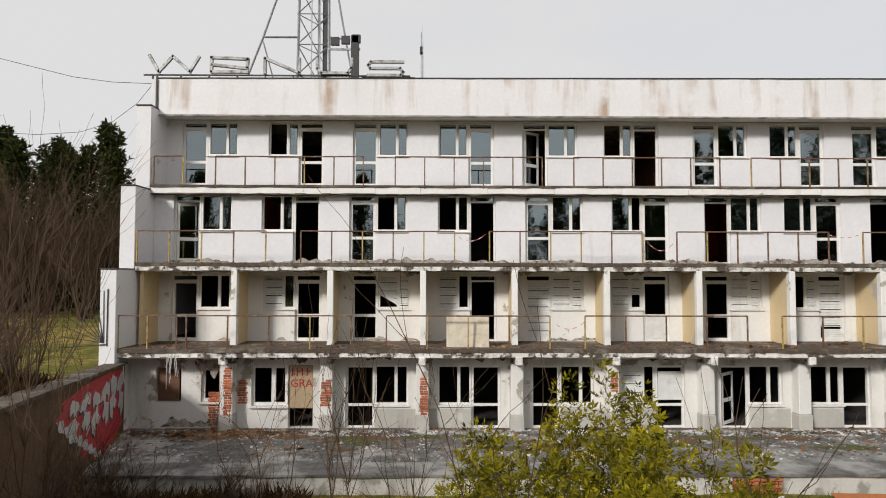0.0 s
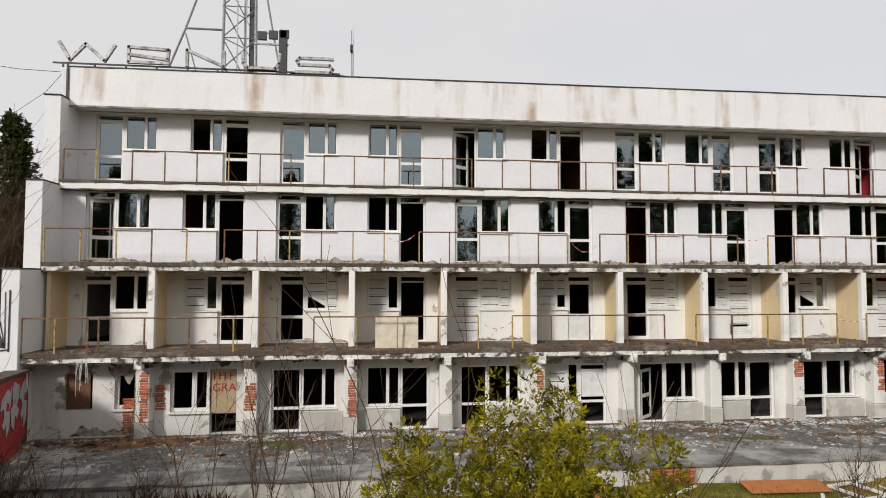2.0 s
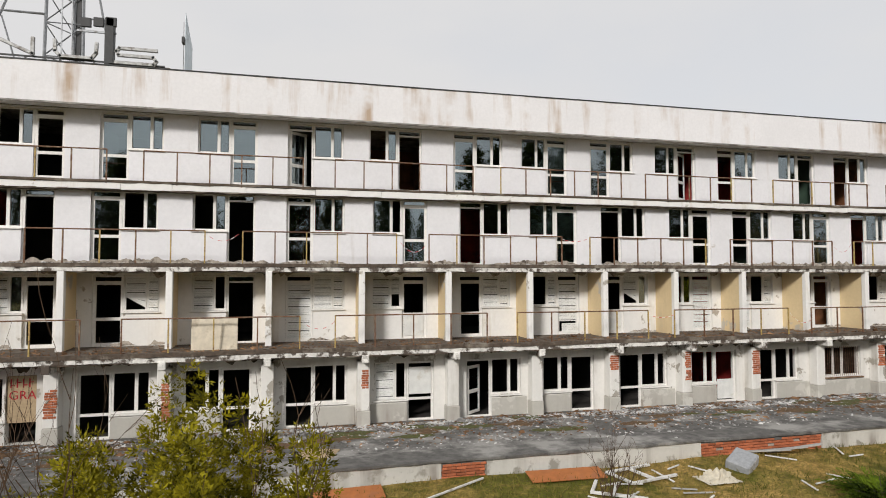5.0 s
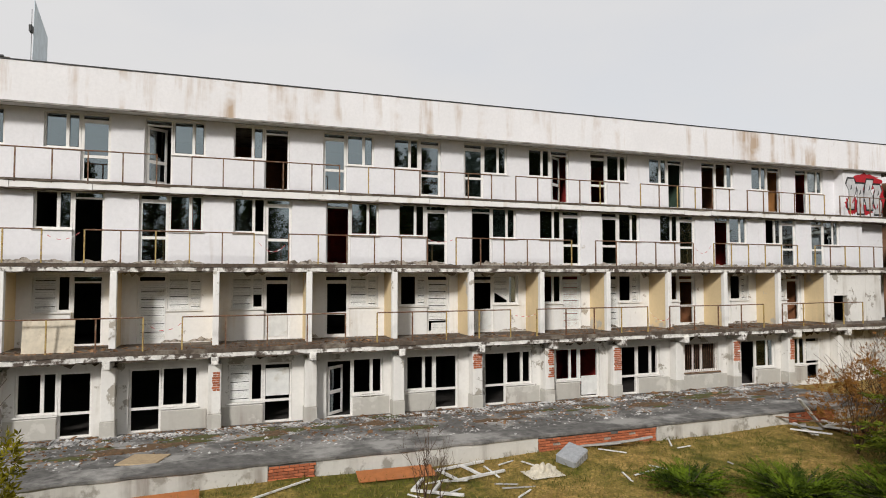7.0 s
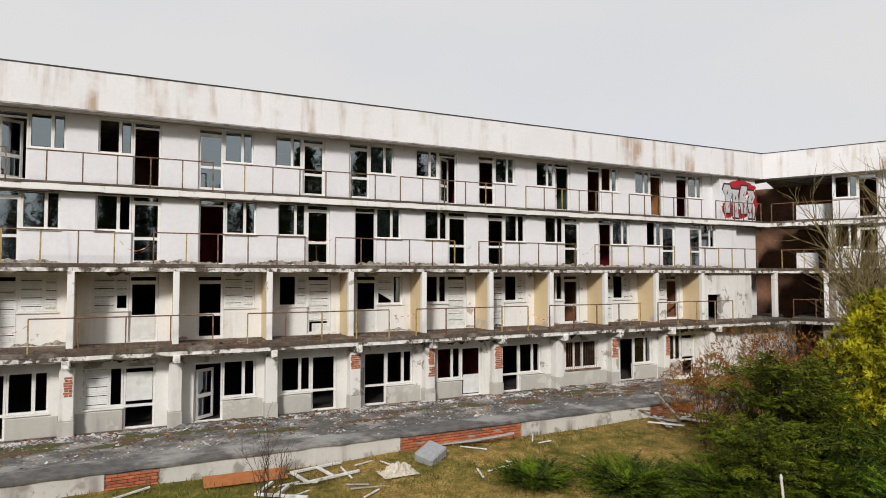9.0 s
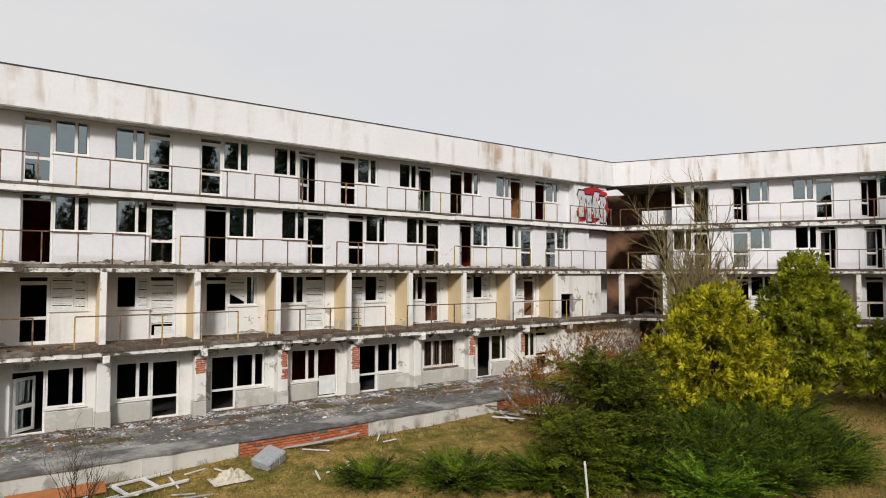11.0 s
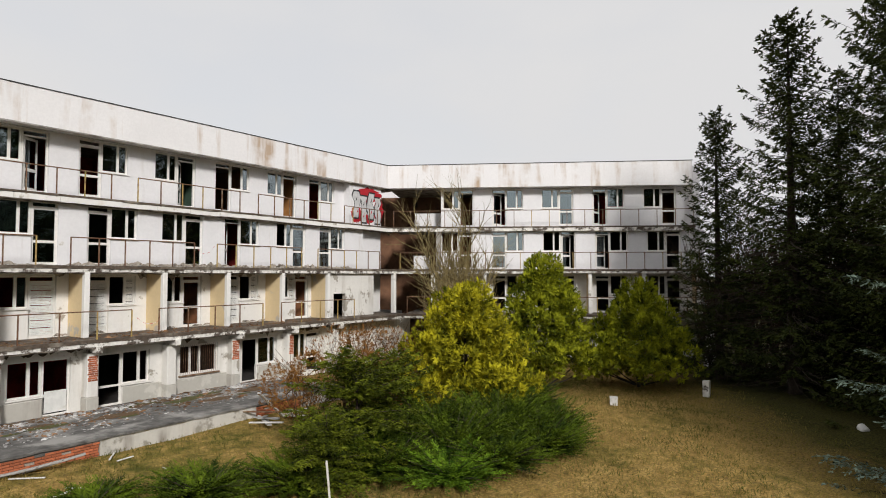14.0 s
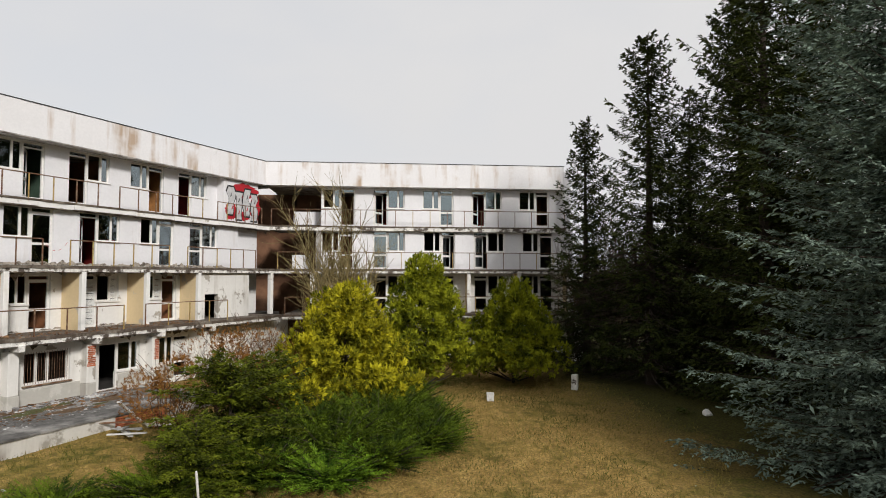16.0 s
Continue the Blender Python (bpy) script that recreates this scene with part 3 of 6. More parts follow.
# columns and ochre side walls of the second level, bracket ends below
COLX = [-6.76, -3.62, -0.58, 2.43, 5.47, 8.52, 11.6, 14.63, 17.68, 20.8, 23.92, 27.03, 30.25, 33.42]
for k, x in enumerate(COLX):
    c = structure("column_%d" % (k + 1), Geo().bar(x - 0.1, x + 0.1, 20.42, 20.62, 2.752, 5.185, 0.012), M_L2, "slim rendered balcony column", "column")
    structure("side_wall_%d" % (k + 1), Geo().box(x - 0.07, x + 0.07, 20.623, Y2 - 0.003, 2.752, 5.215), M_YELLOW, "ochre painted side wall between balconies", "wall")
    structure("bracket_%d" % (k + 1), Geo().bar(x - 0.11, x + 0.11, E2 - 0.03, Y1 - 0.003, 2.24, 2.5, 0.02), M_EDGE, "weathered concrete bracket under the slab", "bracket")
structure("side_wall_15", Geo().box(X0 + 0.1, X0 + 0.22, 20.6, Y2 - 0.003, 2.752, 5.215), M_YELLOW, "ochre painted side wall between balconies", "wall")

# ground floor piers, some with bare brick
BRICK = Geo().bar(-0.12, 0.12, -0.03, 0.03, -0.032, 0.032, 0.006).mesh("brick", M_BRICK)


def brick_patch(owner, x0, x1, y, z0, z1, seed, base=None):
    """Courses of separate bricks showing where the render is gone."""
    r, row, z = random.Random(seed), 0, z0 + 0.035
    while z < z1:
        x, w = x0 + r.uniform(0, 0.05), 0.25 if row % 2 else 0.125
        end = x1 - r.uniform(0, 0.05)
        while x < end - 0.05:
            w = min(w, end - x)
            if r.random() > 0.04:
                part("brick", BRICK, None, owner, "", T((x + w / 2, y + r.uniform(-0.01, 0.006), z)) @ Matrix.Diagonal(((w - 0.012) / 0.24, 1, 1, 1)))
            x, w = x + w, 0.25
        z += 0.077
        row += 1


PIERBRICK = {0: (0.2, 2.1), 1: (0.9, 1.75), 2: (0.25, 1.8), 4: (1.35, 1.95), 7: (1.6, 2.1), 8: (1.1, 2.15), 9: (1.2, 2.1), 11: (1.3, 2.15), 12: (1.2, 2.1)}
for k, x in enumerate(COLX):
    p = structure("pier_%d" % (k + 1), Geo().bar(x - 0.2, x + 0.2, 19.86, Y1 - 0.003, 0.62, 2.24, 0.02), M_GROUND, "rendered ground floor pier, flaking", "pier")
    part("pier_base", Geo().bar(x - 0.22, x + 0.22, 19.83, Y1 - 0.004, 0.1, 0.617, 0.02), M_PLINTH, p, "grey cement pier base")
    if k in PIERBRICK:
        z0, z1 = PIERBRICK[k]
        brick_patch(p, x - (0.2 if k % 2 else 0.1), x + 0.2, 19.878, z0, z1, 20 + k)
    # plinth below the windows
for i, s in enumerate(L1):
    x = X1[i]
    col = min((c for c in COLX if c > x + 1.5), default=x + 2.6)
    a, b = (x + DOOR_W, col - 0.24) if i % 2 == 0 else (col - PITCH + 0.24, x + WIN_W)
    if s:
        structure("plinth_%d" % (i + 1), Geo().bar(a + 0.005, b - 0.005, Y1 - 0.022, Y1 - 0.003, 0.12, F1 + 0.62, 0.01), M_PLINTH, "grey cement plinth under a window", "plinth")
structure("plinth_12", Geo().bar(23.6, 27.0, Y1 - 0.05, Y1 - 0.003, 0.12, 0.72, 0.01), M_PLINTH, "grey cement plinth under a window", "plinth")

# stepped end walls
for nm, a, b, y0, z0, z1 in (("end_wall_4", -10.5, X0 - 0.003, E4, 8.0, 10.88), ("end_wall_3", -10.5, X0 - 0.003, E3, 5.2, 7.95), ("end_wall_2", -10.5, X0 - 0.003, E2 - 0.1, 2.2, 5.2)):
    y1 = {"end_wall_4": DEPTH, "end_wall_3": DEPTH, "end_wall_2": DEPTH}[nm]
    s = structure(nm, Geo().bar(a, b, y0, y1, z0, z1, 0.015), M_WHITE, "stepped white end wall of the building", "wall")
    part("cap", Geo().bar(a - 0.04, b + 0.02, y0 - 0.04, y0 + 1.3, z1 + 0.002, z1 + 0.04, 0.008), M_DARKMETAL, s, "dark metal wall cap")
structure("end_wall_1", Geo().box(-10.5, X0 - 0.003, 19.9, DEPTH, -0.3, 2.19), M_GROUND, "decayed end wall at ground level", "wall")
structure("end_wall_top", Geo().box(-10.3, X0 - 0.003, YP + 0.05, DEPTH, 10.93, 11.98), M_WHITE, "white end wall of the roof parapet", "wall")

# ---- terrace in front ----
terr = structure("terrace", Geo().add([(-10.0, 14.7, 0.4), (29, 14.7, 0.4), (29, Y1 + 0.3, 0.1), (-10.0, Y1 + 0.3, 0.1), (-10, 14.7, 0.25), (29, 14.7, 0.25), (29, Y1, -0.3), (-10, Y1, -0.3)],
    [(0, 1, 2, 3), (4, 5, 1, 0), (5, 6, 2, 1), (7, 4, 0, 3), (7, 6, 5, 4)]), M_FELT, "broken grey terrace littered with rubble", "terrace")
part("felt_edge", ragged(-10, 29, 14.62, 15.6, 0.36, 0.425, 0.4, 0.03, 5), M_FELT, terr, "dark roofing felt along the terrace edge")
tw = structure("terrace_wall", Geo().box(-10, 29, 14.74, 14.95, -0.6, 0.355), M_MORTAR, "low terrace wall, brick under render", "wall")
BR = [(6.75, 7.95), (14.3, 18.5), (24.0, 26.2)]
xs = -10
for a, b in BR + [(29, 29)]:
    g = ragged(xs, a, 14.68, 14.738, -0.6, 0.352, 0.22, 0.03, int(xs) + 30)
    part("render_coat", g, M_TWALL, tw, "flaking whitish render")
    xs = b
    if b > a:
        brick_patch(tw, a, b, 14.72, -0.3, 0.33, int(a) + 50)

# ---- side wing ----
LW = 19.2
WX, WP = 3.5, 3.22


def wing_level(level, y, f, top, zbot, ztop, mat, name, label, x0=3.4):
    hs = []
    for i, s in enumerate(level):
        kind = "BABAB"[i]
        hs += list(unit_boxes(kind, WX + WP * i, f, top))
    structure(name, Geo().holed(x0, LW, zbot, ztop, y, y + 0.3, hs), mat, label, "wall", WING)
    for i, s in enumerate(level):
        window_unit(WING, "BABAB"[i], WX + WP * i, y, f, top, s[0], s[1], s[2], i, "side wing windows")
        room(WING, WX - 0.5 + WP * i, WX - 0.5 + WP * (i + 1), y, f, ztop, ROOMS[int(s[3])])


wing_level(["oog2", "jgg1", "ggg0", "jgg1", "rgg2"], Y4, F4, TOP4, F4 - 0.2, 10.72, M_WHITE, "wall_wing_level_4", "white rendered upper wall of the side wing")
wing_level(["roo2", "ggg2", "joo0", "joo0", "rog0"], Y3, F3, TOP3, F3 - 0.05, 8.02, M_WHITE, "wall_wing_level_3", "white rendered wall of the side wing")
wing_level(["roo2", "roo0", "roo0", "roo0", "roo0"], Y2, F2, TOP2, F2 - 0.05, 5.3, M_L2, "wall_wing_level_2", "aged whitewashed wall of the side wing")
structure("wall_wing_level_1", Geo().holed(3.4, LW, -0.4, 2.5, Y1 + 0.6, Y1 + 0.9, [(4 + 3.05 * i, 5.9 + 3.05 * i, 0.2, 2.1) for i in range(5)]), M_GROUND, "dark decayed ground floor wall of the side wing", "wall", WING)
for k, (z0, z1, y) in enumerate(((-0.3, F1, Y1), (2.5, F2, Y2), (5.2, F3, Y3), (8.02, F4, Y4))):
    structure("floor_wing_%d" % (k + 1), Geo().box(1.6, LW, y + 0.004, DEPTH, z0 + 0.002, z1 - 0.009), M_FLOOR, "dirty concrete wing floor, indoor shade put into its colour", "floor", WING)
structure("ceiling_wing", Geo().box(0, LW, Y4, DEPTH, 10.702, 10.94), M_CONC, "concrete ceiling under the flat roof", "ceiling", WING)
structure("wall_wing_back", Geo().box(-2, LW, DEPTH, DEPTH + 0.3, -0.3, 12.0), M_WHITE, "plain rendered back wall", "wall", WING)
parw = structure("parapet_wing", sloped_box(0, LW, YP, YP + 0.25, 10.72, PT1, PT1 + 0.04).box(0.2, LW, YP + 0.25, Y4 + 0.3, 10.722, 10.84), M_FASCIA, "broad white parapet with grey streaks", "parapet", WING)
part("flashing", tilted(0, LW + 0.05, YP - 0.03, YP + 0.3, PT1 + 0.004, PT1 + 0.044, 0.036, 0.6, 0.012, 6), M_DARKMETAL, parw, "thin dark roof flashing")
structure("roof_wing", Geo().box(0.5, LW, YP + 0.3, DEPTH, 11.702, 11.79), M_FELT, "flat felt roof", "roof", WING)
for name, e, y, z0, z1, zf0, seed, x0 in (("wing_slab_4", E4, Y4, 8.06, 8.14, 7.85, 14, 0.32), ("wing_slab_3", E3, Y3, 5.32, 5.44, 5.19, 15, 0.9), ("wing_slab_2", E2, Y2, 2.62, 2.75, 2.48, 16, 1.5)):
    s = structure(name, ragged(x0, LW, e, y - 0.003, z0 + 0.003, z1 + 0.003, 0.3, 0.03, seed), M_DARKCONC, "dirty cracked concrete balcony slab", "balcony slab", WING)
    part("slab_body", Geo().box(x0 + 0.1, LW, e + 0.17, y + 2.0, zf0 + 0.034, z0 - 0.006), M_CONC, s)
    fascia_pieces(s, None, x0, LW, e + 0.03, zf0, z0, M_EDGE, seed)
    railing(WING, x0 + 0.15, LW - 0.1, e + 0.05, z1, z1 + 1.02, M_RUST, 18)
for k in range(6):
    x = 3.1 + 3.2 * k
    structure("wing_column_%d" % (k + 1), Geo().bar(x - 0.11, x + 0.11, 20.53, 20.75, 2.755, 5.185, 0.012), M_L2, "slim rendered balcony column", "column", WING)
    structure("wing_side_wall_%d" % (k + 1), Geo().box(x - 0.07, x + 0.07, 20.753, Y2 - 0.003, 2.755, 5.21), M_YELLOW, "ochre side wall between balconies", "wall", WING)
    structure("wing_pier_%d" % (k + 1), Geo().bar(x - 0.16, x + 0.16, 20.0, 20.5, -0.3, 2.5, 0.02), M_CONC, "grey concrete pier", "pier", WING)
# end wall of the side wing, stepped with the balconies
for nm, y0, z0, z1 in (("wing_end_4", YP - 0.1, 7.9, 11.9), ("wing_end_3", E4 - 0.2, 5.2, 7.88), ("wing_end_2", E3 - 0.2, 2.4, 5.18), ("wing_end_1", E2 - 0.1, -0.4, 2.38)):
    structure(nm, Geo().bar(LW + 0.003, LW + 0.4, y0, DEPTH, z0, z1, 0.015), M_WHITE, "weathered stepped end wall of the side wing", "wall", WING)
M_LOBBY = plain("dark lobby paint", (0.2, 0.1, 0.055), 0.9, 0.4, 2, stain=(0.02, 0.015, 0.01), stain_scale=1.0)
# open stair lobby in the corner: back walls, deep and dark
structure("lobby_wall", Geo().box(-2.0, 3.4, Y4 + 4.0, Y4 + 4.2, -0.3, 10.7).box(3.4, 3.55, Y4 + 0.3, Y4 + 4.0, F4, 10.7), M_LOBBY, "dark brown wall of the open corner lobby", "wall", WING)
structure("lobby_parapet", Geo().box(1.5, 3.3, Y4 + 1.2, Y4 + 1.35, F4, F4 + 0.95).box(1.5, 2.6, Y3 + 1.6, Y3 + 1.75, F3, F3 + 0.9), M_WHITE, "low white wall inside the open lobby", "wall", WING)
structure("lobby_pier", Geo().box(3.2, 3.5, Y2 - 0.3, Y2, F1, 8.0), M_CONC, "grey concrete pier of the corner lobby", "pier", WING)


# ---- ground ----
def map_range(n, l, value, lo, hi):
    r = n.new("ShaderNodeMapRange")
    r.inputs[1].default_value, r.inputs[2].default_value = lo, hi
    l.new(value, r.inputs[0])
    return r.outputs[0]


def grass_material():
    m, n, l, p = nodes("rough grass")
    v = coords(n, l)
    a, b, c = noise_tex(n, l, v, 0.28, 5), noise_tex(n, l, v, 2.5, 7), noise_tex(n, l, v, 14, 5)
    dry = ramp(n, l, b, [(0.3, (0.3, 0.18, 0.05)), (0.7, (0.5, 0.34, 0.11))])
    green = ramp(n, l, b, [(0.3, (0.075, 0.085, 0.01)), (0.7, (0.18, 0.17, 0.025))])
    # the meadow beyond the building's end and the strip below the terrace are mown less dry than the court
    sep = n.new("ShaderNodeSeparateXYZ")
    l.new(v, sep.inputs[0])
    west = ramp(n, l, map_range(n, l, sep.outputs[0], 6.0, 26.0), [(0, (0.0, 0.0, 0.0)), (1, (1, 1, 1))])
    a = mixc(n, l, 0.16, a, west)
    col = mixc(n, l, ramp(n, l, mixc(n, l, 0.35, a, b), [(0.42, (0, 0, 0)), (0.56, (1, 1, 1))]), green, dry)
    col = mixc(n, l, ramp(n, l, c, [(0.35, (0.7, 0.7, 0.7)), (0.65, (0, 0, 0))]), col, (0.07, 0.055, 0.025))
    l.new(col, p.inputs["Base Color"])
    # tree shade painted into moss and needle litter tones towards the court's conifer side
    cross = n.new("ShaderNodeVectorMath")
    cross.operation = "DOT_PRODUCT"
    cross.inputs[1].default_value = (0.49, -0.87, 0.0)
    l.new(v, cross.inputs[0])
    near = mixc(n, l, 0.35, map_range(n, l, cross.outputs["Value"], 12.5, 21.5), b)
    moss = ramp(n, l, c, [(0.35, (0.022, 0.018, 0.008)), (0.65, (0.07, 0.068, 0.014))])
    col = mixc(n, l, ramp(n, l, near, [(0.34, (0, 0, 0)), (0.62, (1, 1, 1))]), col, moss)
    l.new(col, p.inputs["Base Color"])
    p.inputs["Roughness"].default_value = 1.0
    p.inputs["Specular IOR Level"].default_value = 0.1
    bump(n, l, p, mixc(n, l, 0.5, b, c), 0.8, 0.06)
    return m


M_GRASS = grass_material()


def height(x, y):
    """Lawn level, with the bank that is held by the flared retaining wall and runs out beside the lawn."""
    h = -0.2 + 0.05 * math.sin(x * 0.7) * math.cos(y * 0.6) + 0.12 * min(1.0, max(0.0, (y - 12.6) / 1.6))
    q = 19.86 - y
    edge = -10.45 if q < 0 else -10.2 + 0.32 * min(q, 12.0)
    soft = 0.3 if q < 11.8 else 0.3 + min(4.0, q - 11.8)
    b = min(1.0, max(0.0, (edge - x) / soft))
    b = b * b * (3 - 2 * b)
    far = min(1.0, max(0.0, (edge - x - 1.0) / 6.0))
    return h * (1 - b) + (2.05 + 0.066 * min(max(q, 0.0), 12.0) * (1 - far)) * b


def ground_mesh():
    g = Geo()
    xs = sorted({*np.arange(-30, 60, 0.5).tolist(), *np.linspace(-900, -30, 24).tolist(), *np.linspace(60, 900, 24).tolist()})
    ys = sorted({*np.arange(-20, 30, 0.5).tolist(), *np.linspace(-900, -20, 24).tolist(), *np.linspace(30, 900, 24).tolist()})
    o = len(xs)
    g.v = [(x, y, height(x, y) + 0.05 * noise.noise((x * 0.9, y * 0.9, 0))) for y in ys for x in xs]
    g.f = [(j * o + i, j * o + i + 1, (j + 1) * o + i + 1, (j + 1) * o + i) for j in range(len(ys) - 1) for i in range(o - 1)]
    return g


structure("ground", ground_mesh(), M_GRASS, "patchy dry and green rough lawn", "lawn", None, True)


# ---- plants ----
def leaf_material(name, a, b, rough=0.7, trans=0.12, tuft=1.6):
    """Foliage whose tone varies from clump to clump."""
    m, n, l, p = nodes(name)
    ge = n.new("ShaderNodeNewGeometry")
    v = coords(n, l)
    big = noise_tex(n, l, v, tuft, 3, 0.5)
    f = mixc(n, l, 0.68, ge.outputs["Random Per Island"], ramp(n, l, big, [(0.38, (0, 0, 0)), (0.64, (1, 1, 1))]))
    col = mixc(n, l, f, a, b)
    l.new(col, p.inputs["Base Color"])
    p.inputs["Roughness"].default_value = rough
    p.inputs["Specular IOR Level"].default_value = 0.12
    tr, mx = n.new("ShaderNodeBsdfTranslucent"), n.new("ShaderNodeMixShader")
    l.new(col, tr.inputs[0])
    mx.inputs[0].default_value = trans
    l.new(p.outputs[0], mx.inputs[1])
    l.new(tr.outputs[0], mx.inputs[2])
    l.new(mx.outputs[0], n["Material Output"].inputs[0])
    return m


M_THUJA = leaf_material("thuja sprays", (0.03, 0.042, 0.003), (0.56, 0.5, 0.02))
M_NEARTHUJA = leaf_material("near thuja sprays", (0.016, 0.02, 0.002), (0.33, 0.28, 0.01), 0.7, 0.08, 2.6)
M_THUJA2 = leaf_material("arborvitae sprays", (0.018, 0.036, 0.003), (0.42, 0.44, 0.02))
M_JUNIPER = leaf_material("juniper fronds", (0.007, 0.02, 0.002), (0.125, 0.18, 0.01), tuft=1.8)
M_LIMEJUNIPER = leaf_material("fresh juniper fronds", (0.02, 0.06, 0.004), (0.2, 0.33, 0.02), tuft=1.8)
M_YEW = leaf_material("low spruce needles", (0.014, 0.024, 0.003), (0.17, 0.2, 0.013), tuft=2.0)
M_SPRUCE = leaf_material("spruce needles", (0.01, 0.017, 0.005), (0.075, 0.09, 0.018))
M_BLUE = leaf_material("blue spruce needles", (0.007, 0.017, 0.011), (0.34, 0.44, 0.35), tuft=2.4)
M_BARK = plain("bark", (0.045, 0.032, 0.022), 0.95, 0.5, 12)
M_TWIG = plain("bare twigs", (0.075, 0.043, 0.022), 0.9, 0.4, 8)
M_OLIVETWIG = plain("lichened twigs", (0.22, 0.17, 0.07), 0.9, 0.4, 8)
M_RUSTLEAF = leaf_material("withered leaves", (0.12, 0.05, 0.015), (0.36, 0.17, 0.04))
M_BROWNTWIG = plain("reddish brown twigs", (0.07, 0.04, 0.02), 0.9, 0.4, 8)


def blades(mesh_name, mat, base, along, side, length, width):
    """Many small pointed leaves as one mesh: base points, directions, side vectors, sizes (numpy arrays)."""
    base, along, side = (np.asarray(q, float) for q in (base, along, side))
    n = len(base)
    L, W = np.asarray(length).reshape(-1, 1), np.asarray(width).reshape(-1, 1)
    nrm = np.cross(along, side)
    v = np.empty((n, 4, 3))
    v[:, 0] = base
    v[:, 1] = base + along * L * 0.5 + side * W * 0.5 - nrm * W * 0.15
    v[:, 2] = base + along * L
    v[:, 3] = base + along * L * 0.5 - side * W * 0.5 - nrm * W * 0.15
    me = bpy.data.meshes.new(mesh_name)
    me.vertices.add(n * 4)
    me.vertices.foreach_set("co", v.ravel())
    me.loops.add(n * 4)
    me.loops.foreach_set("vertex_index", np.arange(n * 4))
    me.polygons.add(n)
    me.polygons.foreach_set("loop_start", np.arange(0, n * 4, 4))
    me.update(calc_edges=True)
    me.materials.append(mat)
    return me


def unit(a):
    return a / np.maximum(1e-9, np.linalg.norm(a, axis=-1, keepdims=True))


def sprays(R, pts, out, size, k, flat=0.55):
    """Turns twig points into fans of k leaves each; returns arrays for blades()."""
    n = len(pts)
    d = unit(out + R.normal(0, 0.4, (n, 3)) + np.array((0, 0, 0.55)))
    s = unit(np.cross(d, R.normal(0, 1, (n, 3))))
    b, a, sd, ln = [], [], [], []
    sz = size * R.uniform(0.6, 1.3, n)
    for j in range(k):
        w = (j / (k - 1) - 0.5) * 2.2 if k > 1 else 0
        dj = unit(d * math.cos(w) + s * math.sin(w) + R.normal(0, 0.12, (n, 3)))
        b.append(pts + d * sz[:, None] * 0.25 * (1 - abs(w)))
        a.append(dj)
        sd.append(unit(np.cross(dj, np.cross(d, s)) + R.normal(0, flat, (n, 3))))
        ln.append(sz * (1 - 0.35 * abs(w)))
    return np.concatenate(b), np.concatenate(a), np.concatenate(sd), np.concatenate(ln)


def crown_points(R, lobes, n):
    """Points near the surfaces of overlapping lobes (centre, radii), fewer deep inside."""
    P, O = [], []
    vol = np.array([l[1][0] * l[1][2] for l in lobes])
    for (c, r), m in zip(lobes, (vol / vol.sum() * n).astype(int)):
        d = unit(R.normal(0, 1, (m, 3)))
        q = R.uniform(0.62, 1.06, (m, 1)) ** 0.7
        P.append(np.array(c) + d * q * np.array(r))
        O.append(unit(d / np.array(r)))
    P, O = np.concatenate(P), np.concatenate(O)
    depth = np.full(len(P), 9.0)
    for c, r in lobes:
        e = np.linalg.norm((P - np.array(c)) / np.array(r), axis=1)
        depth = np.minimum(depth, e)
    keep = (depth > 0.6) & (P[:, 2] > 0.05)
    return P[keep], O[keep]


def branch_geo(g, R, p, d, length, r, level, levels, spread=0.55, bend=0.18, kids=4, sides=4):
    """A crooked branch and its side branches."""
    n = 5
    pts, q, w = [Vector(p)], Vector(p), Vector(d).normalized()
    for i in range(n):
        w = (w + Vector(R.normal(0, bend, 3)) + Vector((0, 0, 0.05))).normalized()
        q = q + w * (length / n)
        pts.append(q.copy())
    g.tube(pts, [max(0.003, r * (1 - 0.75 * i / n)) for i in range(n + 1)], sides)
    if level < levels:
        for k in range(kids):
            i = int(R.integers(1, n + 1))
            a = (pts[i] - pts[i - 1]).normalized()
            s = a.cross(Vector(R.normal(0, 1, 3))).normalized()
            branch_geo(g, R, pts[i], a * math.cos(spread) + s * math.sin(spread) + Vector((0, 0, 0.15)), length * R.uniform(0.45, 0.72), r * 0.5, level + 1, levels, spread, bend, kids, 3)


def bare_tree(name, label, x, y, h, r, stems, levels, kids, seed, mat, spread=0.55, lean=0.25, z=None, cat="shrub"):
    R = np.random.default_rng(seed)
    t = thing(name, label, cat, T((x, y, (height(x, y) if z is None else z) - 0.05)))
    for s in range(stems):
        g = Geo()
        d = (R.normal(0, lean), R.normal(0, lean), 1)
        branch_geo(g, R, (R.normal(0, 0.12) * (stems > 1), R.normal(0, 0.12) * (stems > 1), 0), d, h * R.uniform(0.6, 0.8), r, 0, levels, spread, 0.12, kids, 6)
        part("stem" if stems > 1 else "trunk", g, mat, t)
    return t


